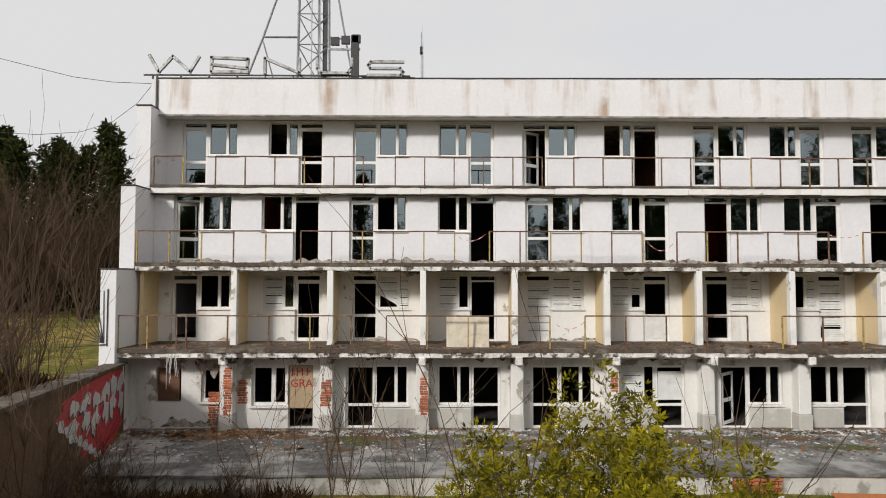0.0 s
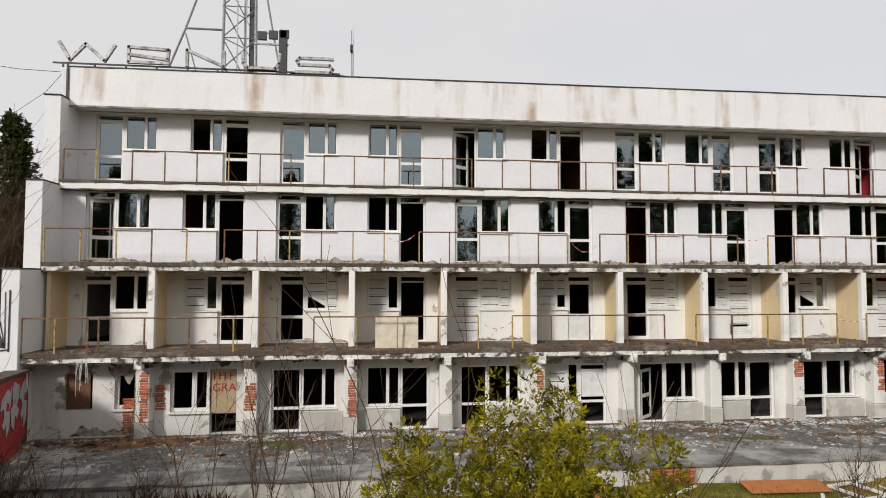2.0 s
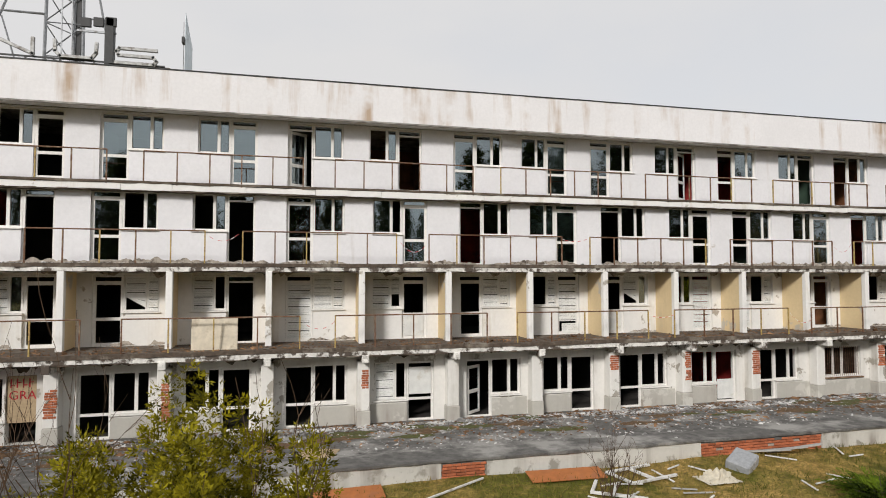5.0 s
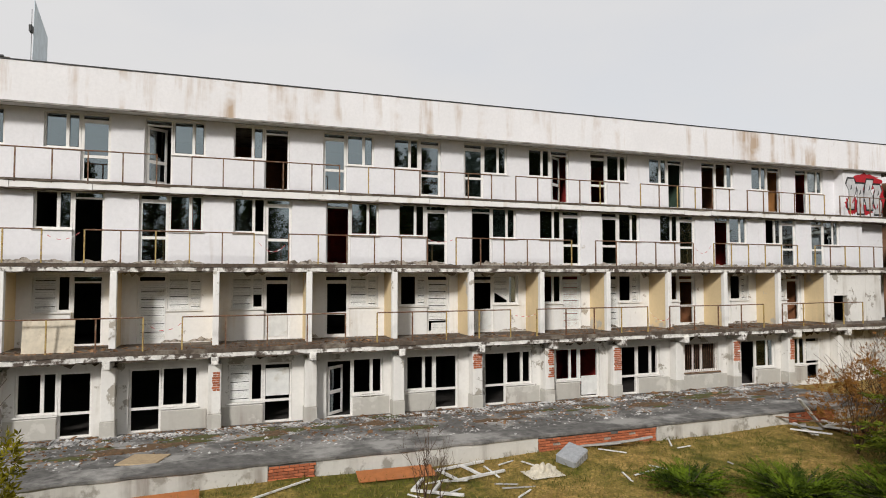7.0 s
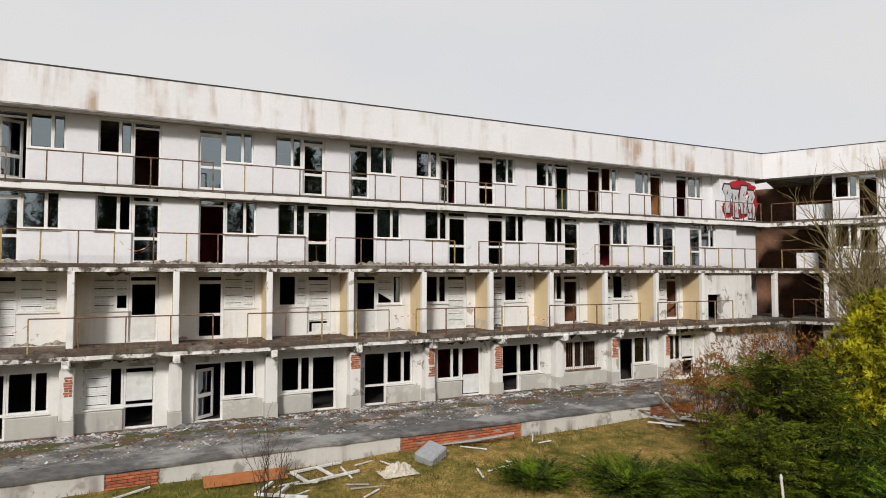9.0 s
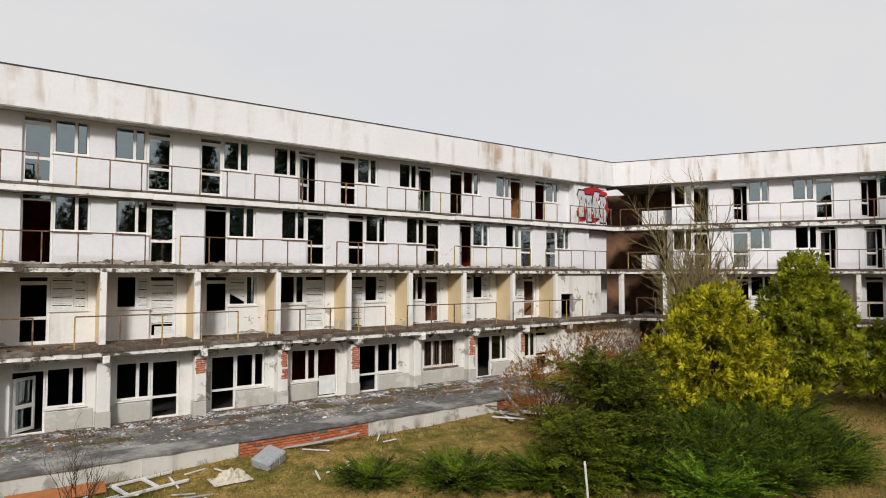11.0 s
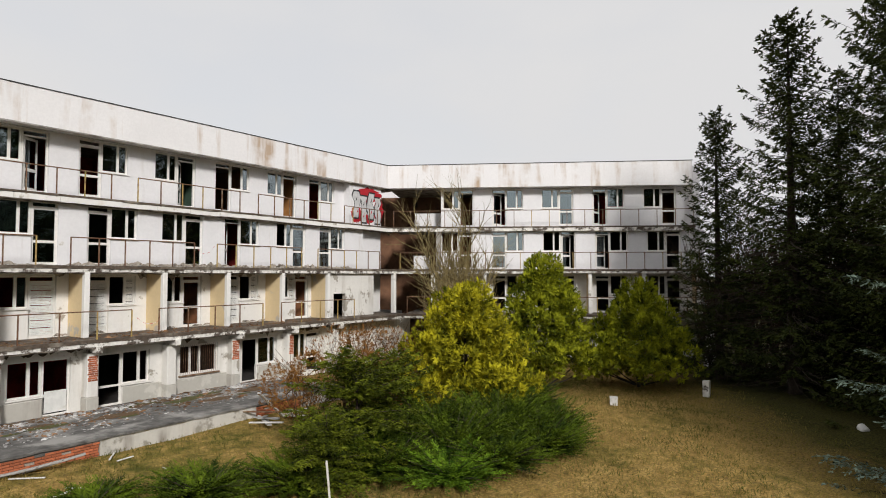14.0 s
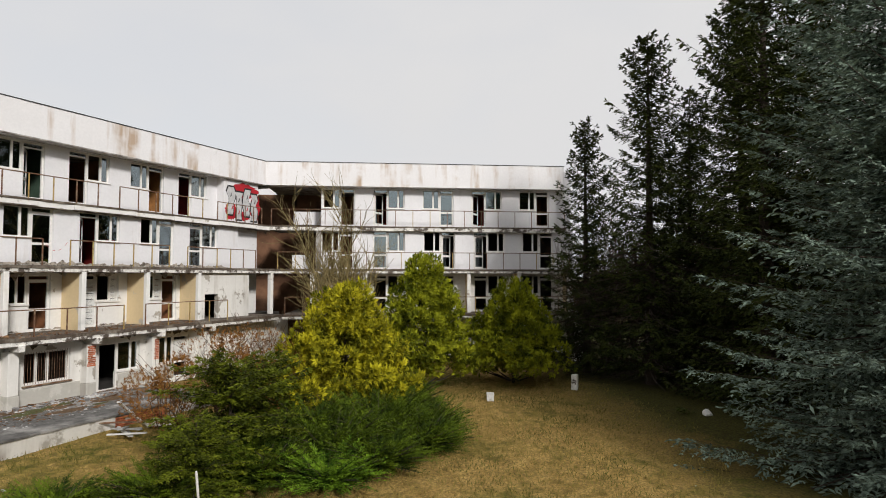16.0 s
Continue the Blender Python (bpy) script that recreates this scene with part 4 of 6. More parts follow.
def thuja(x, y, lobes, n, size, k, mat, label, seed, width=0.42):
    R = np.random.default_rng(seed)
    t = thing("thuja", label, "conifer", T((x, y, height(x, y))))
    P, O = crown_points(R, lobes, n)
    b, a, s, ln = sprays(R, P, O, size, k)
    part("crown", blades("crown", mat, b, a, s, ln, ln * width), None, t, "dense scale-leaf sprays")
    part("trunk", Geo().tube([(0, 0, -0.05), (0.05, 0, lobes[0][0][2]), (0, 0.05, lobes[0][0][2] * 1.5)], [0.09, 0.06, 0.02], 6), M_BARK, t)
    for c, r in lobes[1:8]:
        part("limb", Geo().tube([(c[0] * 0.1, c[1] * 0.1, c[2] * 0.15), (c[0] * 0.6, c[1] * 0.6, c[2] * 0.6), (c[0], c[1], c[2] + r[2] * 0.4)], [0.045, 0.03, 0.01], 5), M_BARK, t)
    return t


def ball_lobes(R, w, h, n):
    """Many small foliage clumps set over an egg-shaped outline that narrows to the top, with gaps between them."""
    lobes = [((0, 0, h * 0.45), (w * 0.26, w * 0.26, h * 0.32))]
    for i in range(n):
        a, z = i * 2.4 + R.uniform(-0.5, 0.5), (i + 0.5) / n
        prof = min(1.0, (z + 0.3) * 2.6) * max(0.0, 1 - max(0.0, z - 0.15) / 0.87) ** 0.62
        rr = w * 0.46 * prof * R.uniform(0.55, 1.16)
        q = R.uniform(0.2, 0.55)
        lobes.append(((rr * math.cos(a), rr * math.sin(a), h * (0.14 + 0.82 * z) + R.uniform(-0.15, 0.15)), (q, q, q * R.uniform(0.7, 1.2))))
    return lobes


def spruce_meshes(h, r, mat, seed, whorl=0.45, n_br=7, twig=0.2, leaf=0.16, bare=0.05, power=0.8, droop=0.35, tip=0.3, hang=0.35, per=4, skip=0.12, skirt=0.55, dead=0):
    """Trunk with limbs, and needle crown, of a conifer: boughs in loose whorls, side twigs along each bough, needles along each twig."""
    R = np.random.default_rng(seed)
    g = Geo()
    lean = R.normal(0, 0.006, 2) * h
    g.tube([(0, 0, 0), (lean[0] * 0.3, lean[1] * 0.3, h * 0.4), (lean[0], lean[1], h * 0.99)], [0.017 * h, 0.011 * h, 0.012], 8)
    for k in range(dead):
        a, zd, ln = R.uniform(0, 6.283), h * R.uniform(0.04, 0.4), r * R.uniform(0.4, 1.0)
        p = [(math.cos(a + 0.1 * j) * ln * j / 3, math.sin(a + 0.1 * j) * ln * j / 3, zd - 0.07 * ln * j) for j in range(4)]
        g.tube(p, [0.03, 0.022, 0.014, 0.005], 3)
        for j in (1, 1.6, 2.2, 2.7):
            w = a + R.choice((-0.8, 0.8))
            c = (math.cos(a) * ln * j / 3, math.sin(a) * ln * j / 3, zd - 0.07 * ln * j)
            e = ln * 0.35 * R.uniform(0.5, 1.1)
            g.tube([c, (c[0] + math.cos(w) * e, c[1] + math.sin(w) * e, c[2] - 0.2 * e)], [0.012, 0.004], 3)
    TB, TD, TL, TS = [], [], [], []
    up = np.array((0.0, 0.0, 1.0))
    z = h * bare
    while z < h * 0.99:
        q = z / h
        reach = r * (1 - q) ** power * (skirt + (1 - skirt) * min(1, q / 0.12)) * R.uniform(0.78, 1.12) + 0.1
        a0 = R.uniform(0, 6.283)
        for k in range(n_br if q < 0.9 else 4):
            if R.random() < skip:
                continue
            a = a0 + 6.283 * k / n_br + R.uniform(-0.45, 0.45)
            ln = reach * R.uniform(0.55, 1.12)
            out, side = np.array((math.cos(a), math.sin(a), 0.0)), np.array((-math.sin(a), math.cos(a), 0.0))
            zb = z + R.uniform(-0.5, 0.5) * whorl
            rise = 0.75 * q ** 1.5 - droop * (1 - q) * R.uniform(0.6, 1.3)
            m = max(3, int(ln / twig))
            s = (np.linspace(0.1, 1.0, m) + R.uniform(-0.3, 0.3, m) / m)[:, None]
            bow = R.uniform(-0.12, 0.12)
            pts = np.array((lean[0] * q, lean[1] * q, zb)) + out * ln * s + up * ln * (rise * s + tip * (1 - 0.6 * q) * s ** 2.6) + side * ln * bow * s ** 2
            if ln > 0.7:
                g.tube([(lean[0] * q, lean[1] * q, zb), tuple(pts[m // 2]), tuple(pts[-1])], [0.006 + 0.008 * ln, 0.007 * ln ** 0.5, 0.003], 3)
            for sg in (-1, 1):
                d = out * 0.62 + side * sg * 0.8 - up * hang * (1 - 0.7 * q) + R.normal(0, 0.16, (m, 3))
                TB.append(pts)
                TD.append(unit(d))
                TL.append((0.12 + 0.3 * ln * (1.06 - s[:, 0]) ** 0.8 * np.minimum(1.0, 0.35 + s[:, 0] * 2)) * R.uniform(0.55, 1.2, m))
                TS.append(np.tile(side, (m, 1)))
            TB.append(pts[-2:])
            TD.append(np.tile(unit(out + up * (rise + tip)), (2, 1)))
            TL.append(np.full(2, 0.12 + 0.05 * ln))
            TS.append(np.tile(side, (2, 1)))
        z += whorl * (0.55 + 0.6 * (1 - q)) * R.uniform(0.7, 1.3)
    TB, TD, TL, TS = (np.concatenate(v) for v in (TB, TD, TL, TS))
    B, A, S, L = [], [], [], []
    n = len(TB)
    flat = unit(np.cross(TD, up + R.normal(0, 0.35, (n, 3))))
    for j in range(per):
        f = (j + 0.3) / per
        for sg in (-1, 1):
            d = unit(TD + flat * sg * 0.55 + R.normal(0, 0.22, (n, 3)))
            B.append(TB + TD * (TL * f)[:, None] - up * (TL * 0.18 * f * f)[:, None])
            A.append(d)
            S.append(unit(np.cross(d, up + R.normal(0, 0.6, (n, 3)))))
            L.append(np.maximum(leaf, TL / per * 1.25) * R.uniform(0.7, 1.25, n))
    B, A, S, L = (np.concatenate(v) for v in (B, A, S, L))
    return g.mesh("trunk", M_BARK), blades("crown", mat, B, A, S, L, np.minimum(L * 0.36, leaf * 0.62))


def spruce(x, y, meshes, label, scale=1.0, turn=0.0, z=None, name="spruce"):
    t = thing(name, label, "conifer", T((x, y, (height(x, y) if z is None else z) - 0.05)) @ Matrix.Rotation(turn, 4, "Z"), "spruces round the court")
    t.scale = (scale, scale, scale)
    part("trunk", meshes[0], None, t)
    part("crown", meshes[1], None, t, "tiered needle branches")
    return t


R0 = np.random.default_rng(5)
# big thuja close to the camera, many upright plumes
plumes = []
for i in range(84):
    a, rr = R0.uniform(0, 6.28), 1.85 * R0.uniform(0.003, 1.0) ** 0.6
    hh = R0.uniform(2.2, 4.2) * (1 - 0.2 * rr / 1.75)
    for j in range(7):
        f = 0.12 + 0.84 * j / 6
        q = R0.uniform(0.24, 0.38) * (1.1 - 0.5 * f)
        plumes.append(((rr * math.cos(a) * (0.7 + 0.35 * f) + R0.normal(0, 0.06), rr * math.sin(a) * 0.8 * (0.7 + 0.35 * f) + R0.normal(0, 0.06), hh * f), (q, q, q * 1.7)))
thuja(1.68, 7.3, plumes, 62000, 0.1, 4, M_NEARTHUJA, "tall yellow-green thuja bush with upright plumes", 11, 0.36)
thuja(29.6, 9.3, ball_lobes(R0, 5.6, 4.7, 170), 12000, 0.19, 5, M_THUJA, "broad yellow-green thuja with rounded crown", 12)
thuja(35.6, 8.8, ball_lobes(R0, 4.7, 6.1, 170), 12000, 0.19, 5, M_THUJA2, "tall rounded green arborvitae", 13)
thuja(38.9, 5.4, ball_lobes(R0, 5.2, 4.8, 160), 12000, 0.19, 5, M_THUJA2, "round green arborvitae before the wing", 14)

# junipers sprawling over the lawn
JUN = [(18.3, 9.6, 1.5, 0.6), (20.0, 8.2, 1.7, 0.75), (16.6, 11.2, 1.2, 0.4), (22.6, 5.4, 1.6, 0.8), (22.2, 7.2, 1.9, 1.0), (24.2, 4.9, 1.7, 0.9), (24.6, 6.6, 2.1, 1.3), (26.3, 4.5, 1.7, 0.9), (26.6, 6.2, 2.1, 1.4), (28.0, 5.3, 1.8, 1.1), (28.6, 7.0, 2.1, 1.4), (30.6, 7.4, 1.9, 1.3), (26.0, 8.2, 2.0, 1.3), (23.6, 8.6, 1.9, 1.2)]
for i, (x, y, r, h) in enumerate(JUN):
    R = np.random.default_rng(40 + i)
    t = thing("juniper", "spreading green juniper with feathery fronds", "shrub", T((x, y, height(x, y))), "junipers on the lawn")
    B, A, S, L = [], [], [], []
    g = Geo()
    for k in range(int(190 * r)):
        a, el = R.uniform(0, 6.283), R.uniform(0.05, 0.95)
        ln = r * R.uniform(0.6, 1.15)
        d = np.array((math.cos(a) * math.cos(el), math.sin(a) * math.cos(el), math.sin(el) * h / r * 1.1))
        side = np.array((-math.sin(a), math.cos(a), 0.0))
        m = int(ln / 0.058)
        s = np.linspace(0.25, 1, m)[:, None]
        pts = d * ln * s + np.array((0, 0, 1.0)) * (0.25 * s - 0.2 * s ** 2 * math.cos(el)) * ln * 0.8
        if k % 4 == 0:
            g.tube([(0, 0, 0), tuple(pts[m // 2]), tuple(pts[-1])], [0.02, 0.012, 0.004], 3)
        dn = unit(d)
        for sg in (-1, 1):
            q = unit(dn * 0.9 + side * sg * 0.75 + R.normal(0, 0.22, (m, 3)) + np.array((0, 0, 0.12)))
            B.append(pts)
            A.append(q)
            S.append(unit(np.cross(q, np.array((0, 0, 1.0)) + R.normal(0, 0.5, (m, 3)))))
            L.append((0.13 * (1.15 - s[:, 0]) + 0.06) * R.uniform(0.7, 1.3, m))
    B, A, S, L = (np.concatenate(q) for q in (B, A, S, L))
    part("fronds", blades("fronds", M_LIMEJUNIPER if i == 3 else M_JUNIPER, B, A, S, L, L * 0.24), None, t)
    part("stem", g, M_BARK, t)

for i, (x, y, w, h) in enumerate(((25.2, 10.9, 2.6, 3.7), (27.4, 11.6, 2.8, 3.9), (23.4, 11.8, 2.2, 2.9))):
    R = np.random.default_rng(300 + i)
    t = thing("withered_shrub", "withered shrub with rusty brown leaves", "shrub", T((x, y, height(x, y))), "withered shrubs")
    P, O = crown_points(R, [((R.normal(0, w * 0.22), R.normal(0, w * 0.22), h * R.uniform(0.35, 0.75)), (w * 0.25, w * 0.25, h * 0.24)) for k in range(9)], 1500)
    b_, a_, s_, l_ = sprays(R, P, O, 0.12, 4)
    part("foliage", blades("foliage", M_RUSTLEAF, b_, a_, s_, l_, l_ * 0.35), None, t)
    for k in range(8):
        part("stem", Geo().tube([(0, 0, 0), (R.normal(0, 0.2), R.normal(0, 0.2), h * 0.5), (R.normal(0, w * 0.3), R.normal(0, w * 0.3), h)], [0.025, 0.016, 0.005], 4), M_BROWNTWIG, t)

# low layered spruces among the junipers
low = spruce_meshes(2.7, 2.5, M_YEW, 21, 0.36, 11, 0.085, 0.11, 0.04, 0.6, 0.0, -0.12, 0.06, 4, 0.04, 0.95)
spruce(23.0, 8.9, low, "low layered spruce with olive needles", 1.12, 0.4)
spruce(20.4, 7.6, low, "low layered spruce with olive needles", 0.7, 3.4)
spruce(25.2, 9.6, low, "low layered spruce with olive needles", 1.0, 2.0)

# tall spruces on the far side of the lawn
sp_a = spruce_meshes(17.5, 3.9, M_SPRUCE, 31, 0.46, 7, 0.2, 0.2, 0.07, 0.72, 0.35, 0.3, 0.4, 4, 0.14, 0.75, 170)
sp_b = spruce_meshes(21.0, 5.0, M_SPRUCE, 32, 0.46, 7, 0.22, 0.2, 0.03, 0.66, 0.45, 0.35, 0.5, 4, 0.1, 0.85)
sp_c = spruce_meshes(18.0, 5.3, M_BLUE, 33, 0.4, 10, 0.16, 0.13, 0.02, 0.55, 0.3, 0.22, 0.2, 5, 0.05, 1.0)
far_a = spruce_meshes(17.5, 3.5, M_SPRUCE, 34, 0.8, 6, 0.5, 0.42, 0.1, 0.7, 0.35, 0.3, 0.4, 2, 0.15, 0.7)
far_b = spruce_meshes(21.0, 5.0, M_SPRUCE, 35, 0.8, 7, 0.55, 0.66, 0.05, 0.66, 0.45, 0.35, 0.5, 2, 0.1, 0.85)
spruce(43.4, 2.6, sp_a, "slim dark spruce beside the wing", 0.8, 0.3)
spruce(41.1, -0.9, sp_a, "tall thin dark spruce with open crown", 1.0, 1.7)
spruce(42.6, -5.2, sp_b, "broad dark spruce with drooping boughs", 0.92, 0.9)
spruce(37.4, -5.7, sp_b, "broad dark spruce with drooping boughs", 1.0, 2.9)
spruce(28.6, -8.4, sp_c, "large blue spruce with silvery needles", 1.0, 0.0, None, "blue_spruce")
spruce(46.5, -2.6, sp_b, "broad dark spruce with drooping boughs", 0.75, 4.0)
spruce(42.0, -8.5, sp_b, "broad dark spruce with drooping boughs", 1.0, 5.0)
spruce(36.5, -11.0, sp_b, "broad dark spruce with drooping boughs", 1.05, 5.5)
# out-of-view spruces, added only to throw shade on the lawn's right side
for x, y, k in ((31.0, -20.0, 1.0), (35.5, -18.5, 1.0), (40.0, -15.5, 1.0), (19.5, -15.0, 0.55), (23.0, -17.5, 0.9), (26.5, -19.5, 0.95)):
    spruce(x, y, far_b, "unseen spruce added to shade the lawn", k, x % 6)
# wood behind the lawn, beyond the building's end, and behind the viewer
rw = random.Random(3)
for i in range(56):
    x, y = -17 - rw.random() * 48, 50 + rw.random() * 22
    spruce(x, y, rw.choice((far_a, far_b)), "dark spruce at the edge of the wood", rw.uniform(0.5, 0.72) if x > -32 else rw.uniform(0.6, 0.95), rw.random() * 6, 2.0)
for i in range(50):
    x = -44 + 2.1 * i + rw.uniform(-1.0, 1.0)
    spruce(x, -44 - rw.random() * 8, rw.choice((far_a, far_b, far_b)), "dark spruce at the edge of the wood", rw.uniform(0.72, 0.95), rw.random() * 6)
for i in range(6):
    spruce(47 + rw.random() * 14, -28 + 4.0 * i, rw.choice((far_a, far_b)), "dark spruce at the edge of the wood", rw.uniform(0.7, 1.0), rw.random() * 6)

# bare trees and shrubs
bare_tree("bare_tree", "leafless multi-stemmed tree before the corner", 34.2, 12.9, 6.3, 0.12, 7, 3, 6, 64, M_OLIVETWIG, 0.55, 0.15, None, "tree")
for i, (x, y, h, st, kd) in enumerate(((-1.9, 11.2, 3.6, 4, 3), (-0.6, 11.8, 3.2, 3, 3), (0.9, 6.9, 5.4, 3, 2), (2.4, 6.5, 4.2, 3, 2), (-6.2, 9.6, 5.4, 4, 4), (-8.0, 12.2, 5.2, 4, 4), (-9.6, 13.4, 5.0, 4, 4), (10.0, 12.2, 1.6, 5, 4), (-3.6, 12.4, 3.0, 4, 3))):
    bare_tree("bare_shrub", "leafless thin-twigged young shrub", x, y, h, 0.019, st, 2, kd + 1, 70 + i, M_TWIG, 0.5, 0.2)
for i, (x, y, h) in enumerate(((27.5, 13.6, 2.6), (26.2, 12.2, 2.2), (29.0, 13.0, 2.8), (24.8, 12.6, 1.8), (31.5, 14.8, 2.6), (28.0, 10.5, 2.2), (-11.5, 10.0, 2.2), (-12.5, 12.0, 2.4), (-9.6, 12.4, 2.4), (-8.6, 10.8, 2.3), (-9.4, 14.0, 2.2), (-7.6, 11.6, 1.9), (-6.4, 12.6, 1.5), (-10.4, 15.4, 2.0), (-7.2, 9.2, 2.4), (-10.8, 13.6, 2.0), (-6.9, 12.4, 1.7), (-6.3, 10.9, 1.9), (-5.7, 9.7, 1.8), (-7.2, 13.4, 1.4), (-5.2, 11.8, 1.4), (-4.6, 13.4, 1.1))):
    bare_tree("brown_shrub", "dense reddish brown leafless shrub", x, y, h, 0.02, 9, 2, 5, 90 + i, M_BROWNTWIG, 0.55, 0.4)
thick = bare_tree("bare_tree", "leafless brown tree at the wood's edge", -30, 48, 7, 0.1, 4, 3, 5, 120, M_BROWNTWIG, 0.5, 0.2, 2.0, "tree")
for i in range(34):
    copy_thing(thick, T((-17 - rw.random() * 36, 40 + rw.random() * 14, 1.95)) @ Matrix.Rotation(rw.random() * 6, 4, "Z") @ Matrix.Scale(rw.uniform(0.6, 1.1), 4))

for i in range(22):
    copy_thing(thick, T((44.5 + rw.random() * 5, -7.0 + 0.48 * i, -0.25)) @ Matrix.Rotation(rw.random() * 6, 4, "Z") @ Matrix.Scale(rw.uniform(0.7, 1.0), 4))

# grass blades over the lawn
Rg = np.random.default_rng(9)
n = 90000
gx, gy = Rg.uniform(-7, 40, n), Rg.uniform(-4, 14.6, n)
ok = 0.49 * gx - 0.87 * gy < Rg.uniform(14.0, 19.0, n)
gx, gy = gx[ok], gy[ok]
n = len(gx)
gz = np.array([height(a, b) for a, b in zip(gx, gy)])
gd = unit(np.stack((Rg.normal(0, 0.5, n), Rg.normal(0, 0.5, n), np.ones(n)), 1))
gs = unit(np.cross(gd, Rg.normal(0, 1, (n, 3))))
M_BLADE = leaf_material("grass blades", (0.06, 0.075, 0.01), (0.3, 0.22, 0.065), tuft=0.45)
tagged(part("grass", blades("grass", M_BLADE, np.stack((gx, gy, gz - 0.02), 1), gd, gs, Rg.uniform(0.06, 0.2, n), np.full(n, 0.02))), "short rough grass, half dry", "grass", "", "stuff")

n = 80000
gx, gy = Rg.uniform(-15, -3, n), Rg.uniform(4, 15.6, n)
ok = (gx + 10.2 < (15.6 - gy) * 0.75) | (gy < 14.4)
gx, gy = gx[ok], gy[ok]
n = len(gx)
gz = np.array([height(a, b) for a, b in zip(gx, gy)])
gd = unit(np.stack((Rg.normal(0, 0.7, n), Rg.normal(0, 0.7, n), np.ones(n)), 1))
gs = unit(np.cross(gd, Rg.normal(0, 1, (n, 3))))
M_DRY = leaf_material("dry brush", (0.014, 0.009, 0.004), (0.085, 0.045, 0.015))
tagged(part("dry_brush", blades("dry_brush", M_DRY, np.stack((gx, gy, gz - 0.02), 1), gd, gs, Rg.uniform(0.15, 0.6, n), np.full(n, 0.04))), "tangled dry brown brush on the bank", "brush", "", "stuff")


# ---- roof sign and mast ----
M_SIGN = plain("weathered sign metal", (0.42, 0.42, 0.41), 0.6, 0.3, 9, metal=0.3, stain=(0.14, 0.12, 0.1), stain_lo=0.5, stain_hi=0.62, stain_scale=4)


def sx(q):
    return -10.37 + (230 + q / 2.96 - 264) * 0.02007


def sz(q):
    return 12.23 + (128 - q / 2.96) * 0.0207


LETTERS = {
    "zigzag": [[(100, 292), (150, 374), (222, 295), (312, 374), (358, 298)]],
    "barred": [[(612, 352), (615, 308), (425, 300), (425, 374), (612, 374)], [(430, 338), (612, 356)]],
    "slanted": [[(705, 378), (705, 303), (885, 378), (885, 305)]],
    "cupped": [[(978, 305), (980, 355), (1002, 378), (1140, 378), (1158, 352), (1160, 305)]],
    "winding": [[(1430, 318), (1262, 318), (1248, 335), (1258, 352), (1415, 352), (1430, 370), (1418, 388), (1245, 388)]]}
sign = thing("roof_sign", "weathered steel channel sign shapes on a roof frame", "sign", T((-10.4, 21.95, 12.04)))
for k, strokes in LETTERS.items():
    for st in strokes:
        g = Geo()
        pts = [Vector((sx(a) + 10.4, -0.02, sz(b) - 12.04)) for a, b in st]
        for p, q in zip(pts, pts[1:]):
            d = (q - p)
            m = Matrix.Translation((p + q) / 2) @ Matrix.Rotation(-math.atan2(d.z, d.x), 4, "Y")
            h = d.length / 2 + 0.045
            g.bar(-h, h, -0.05, 0.05, -0.055, 0.055, 0.012, m)
        part("letter_shape", g, M_SIGN, sign, "bent grey metal channel")
part("base_rail", Geo().box(-0.2, 9.3, 0.02, 0.07, 0.1, 0.15), M_DARKMETAL, sign, "dark base rail")
for i in range(10):
    part("rail_post", Geo().box(i + 0.1, i + 0.15, 0.02, 0.07, -0.02, 0.1), M_DARKMETAL, sign)
part("corner_post", Geo().box(0.3, 0.36, -0.1, -0.05, -1.3, 0.12), M_DARKMETAL, sign, "dark downpipe at the parapet corner")
part("plinth", Geo().bar(7.55, 9.45, 0.1, 0.6, -0.02, 0.12, 0.01), M_DARKCONC, sign, "dark block under the sign end")

mast = thing("lattice_mast", "grey steel lattice mast with braces and antennas", "mast", T((-5.3, 25.6, 11.78)))
legs = [(-0.68, 0), (0.68, 0), (0.0, 1.2)]
H = 11.0
for a, b in legs:
    part("leg", Geo().tube([(a, b, 0), (a * 0.8, b * 0.8 + 0.08, H)], 0.06, 6), M_STEEL, mast)
for i in range(8):
    z = 0.3 + 1.3 * i
    for j in range(3):
        (a, b), (c, d) = legs[j], legs[(j + 1) % 3]
        part("brace", Geo().tube([(a, b, z), (c, d, z + 1.3)], 0.028, 4), M_STEEL, mast)
        part("rung", Geo().tube([(a, b, z), (c, d, z)], 0.024, 4), M_STEEL, mast)
part("outrigger", Geo().tube([(-2.7, 0, 1.6), (-2.1, 0, 3.2), (-0.85, 0.2, 7.2)], 0.045, 6), M_STEEL, mast, "slanting steel strut")
part("outrigger", Geo().tube([(-2.1, 0, 3.2), (-0.68, 0, 3.2)], 0.045, 6), M_STEEL, mast)
part("outrigger", Geo().tube([(-2.1, 0, 3.0), (-1.3, 0.2, 0)], 0.03, 6), M_STEEL, mast)
part("outrigger", Geo().tube([(1.9, 0.3, 0), (1.3, 0.2, 3.2), (0.72, 0.1, 6.5)], 0.045, 6), M_STEEL, mast)
part("outrigger", Geo().tube([(1.3, 0.2, 3.2), (0.6, 0, 3.2)], 0.035, 6), M_STEEL, mast)
part("cable_run", Geo().box(0.36, 0.54, 0.1, 0.22, 0, H), M_DARKMETAL, mast, "black cable bundle")
part("ladder", Geo().box(-0.1, -0.06, -0.05, -0.01, 0, H).box(0.25, 0.29, -0.05, -0.01, 0, H), M_STEEL, mast, "narrow climbing ladder")
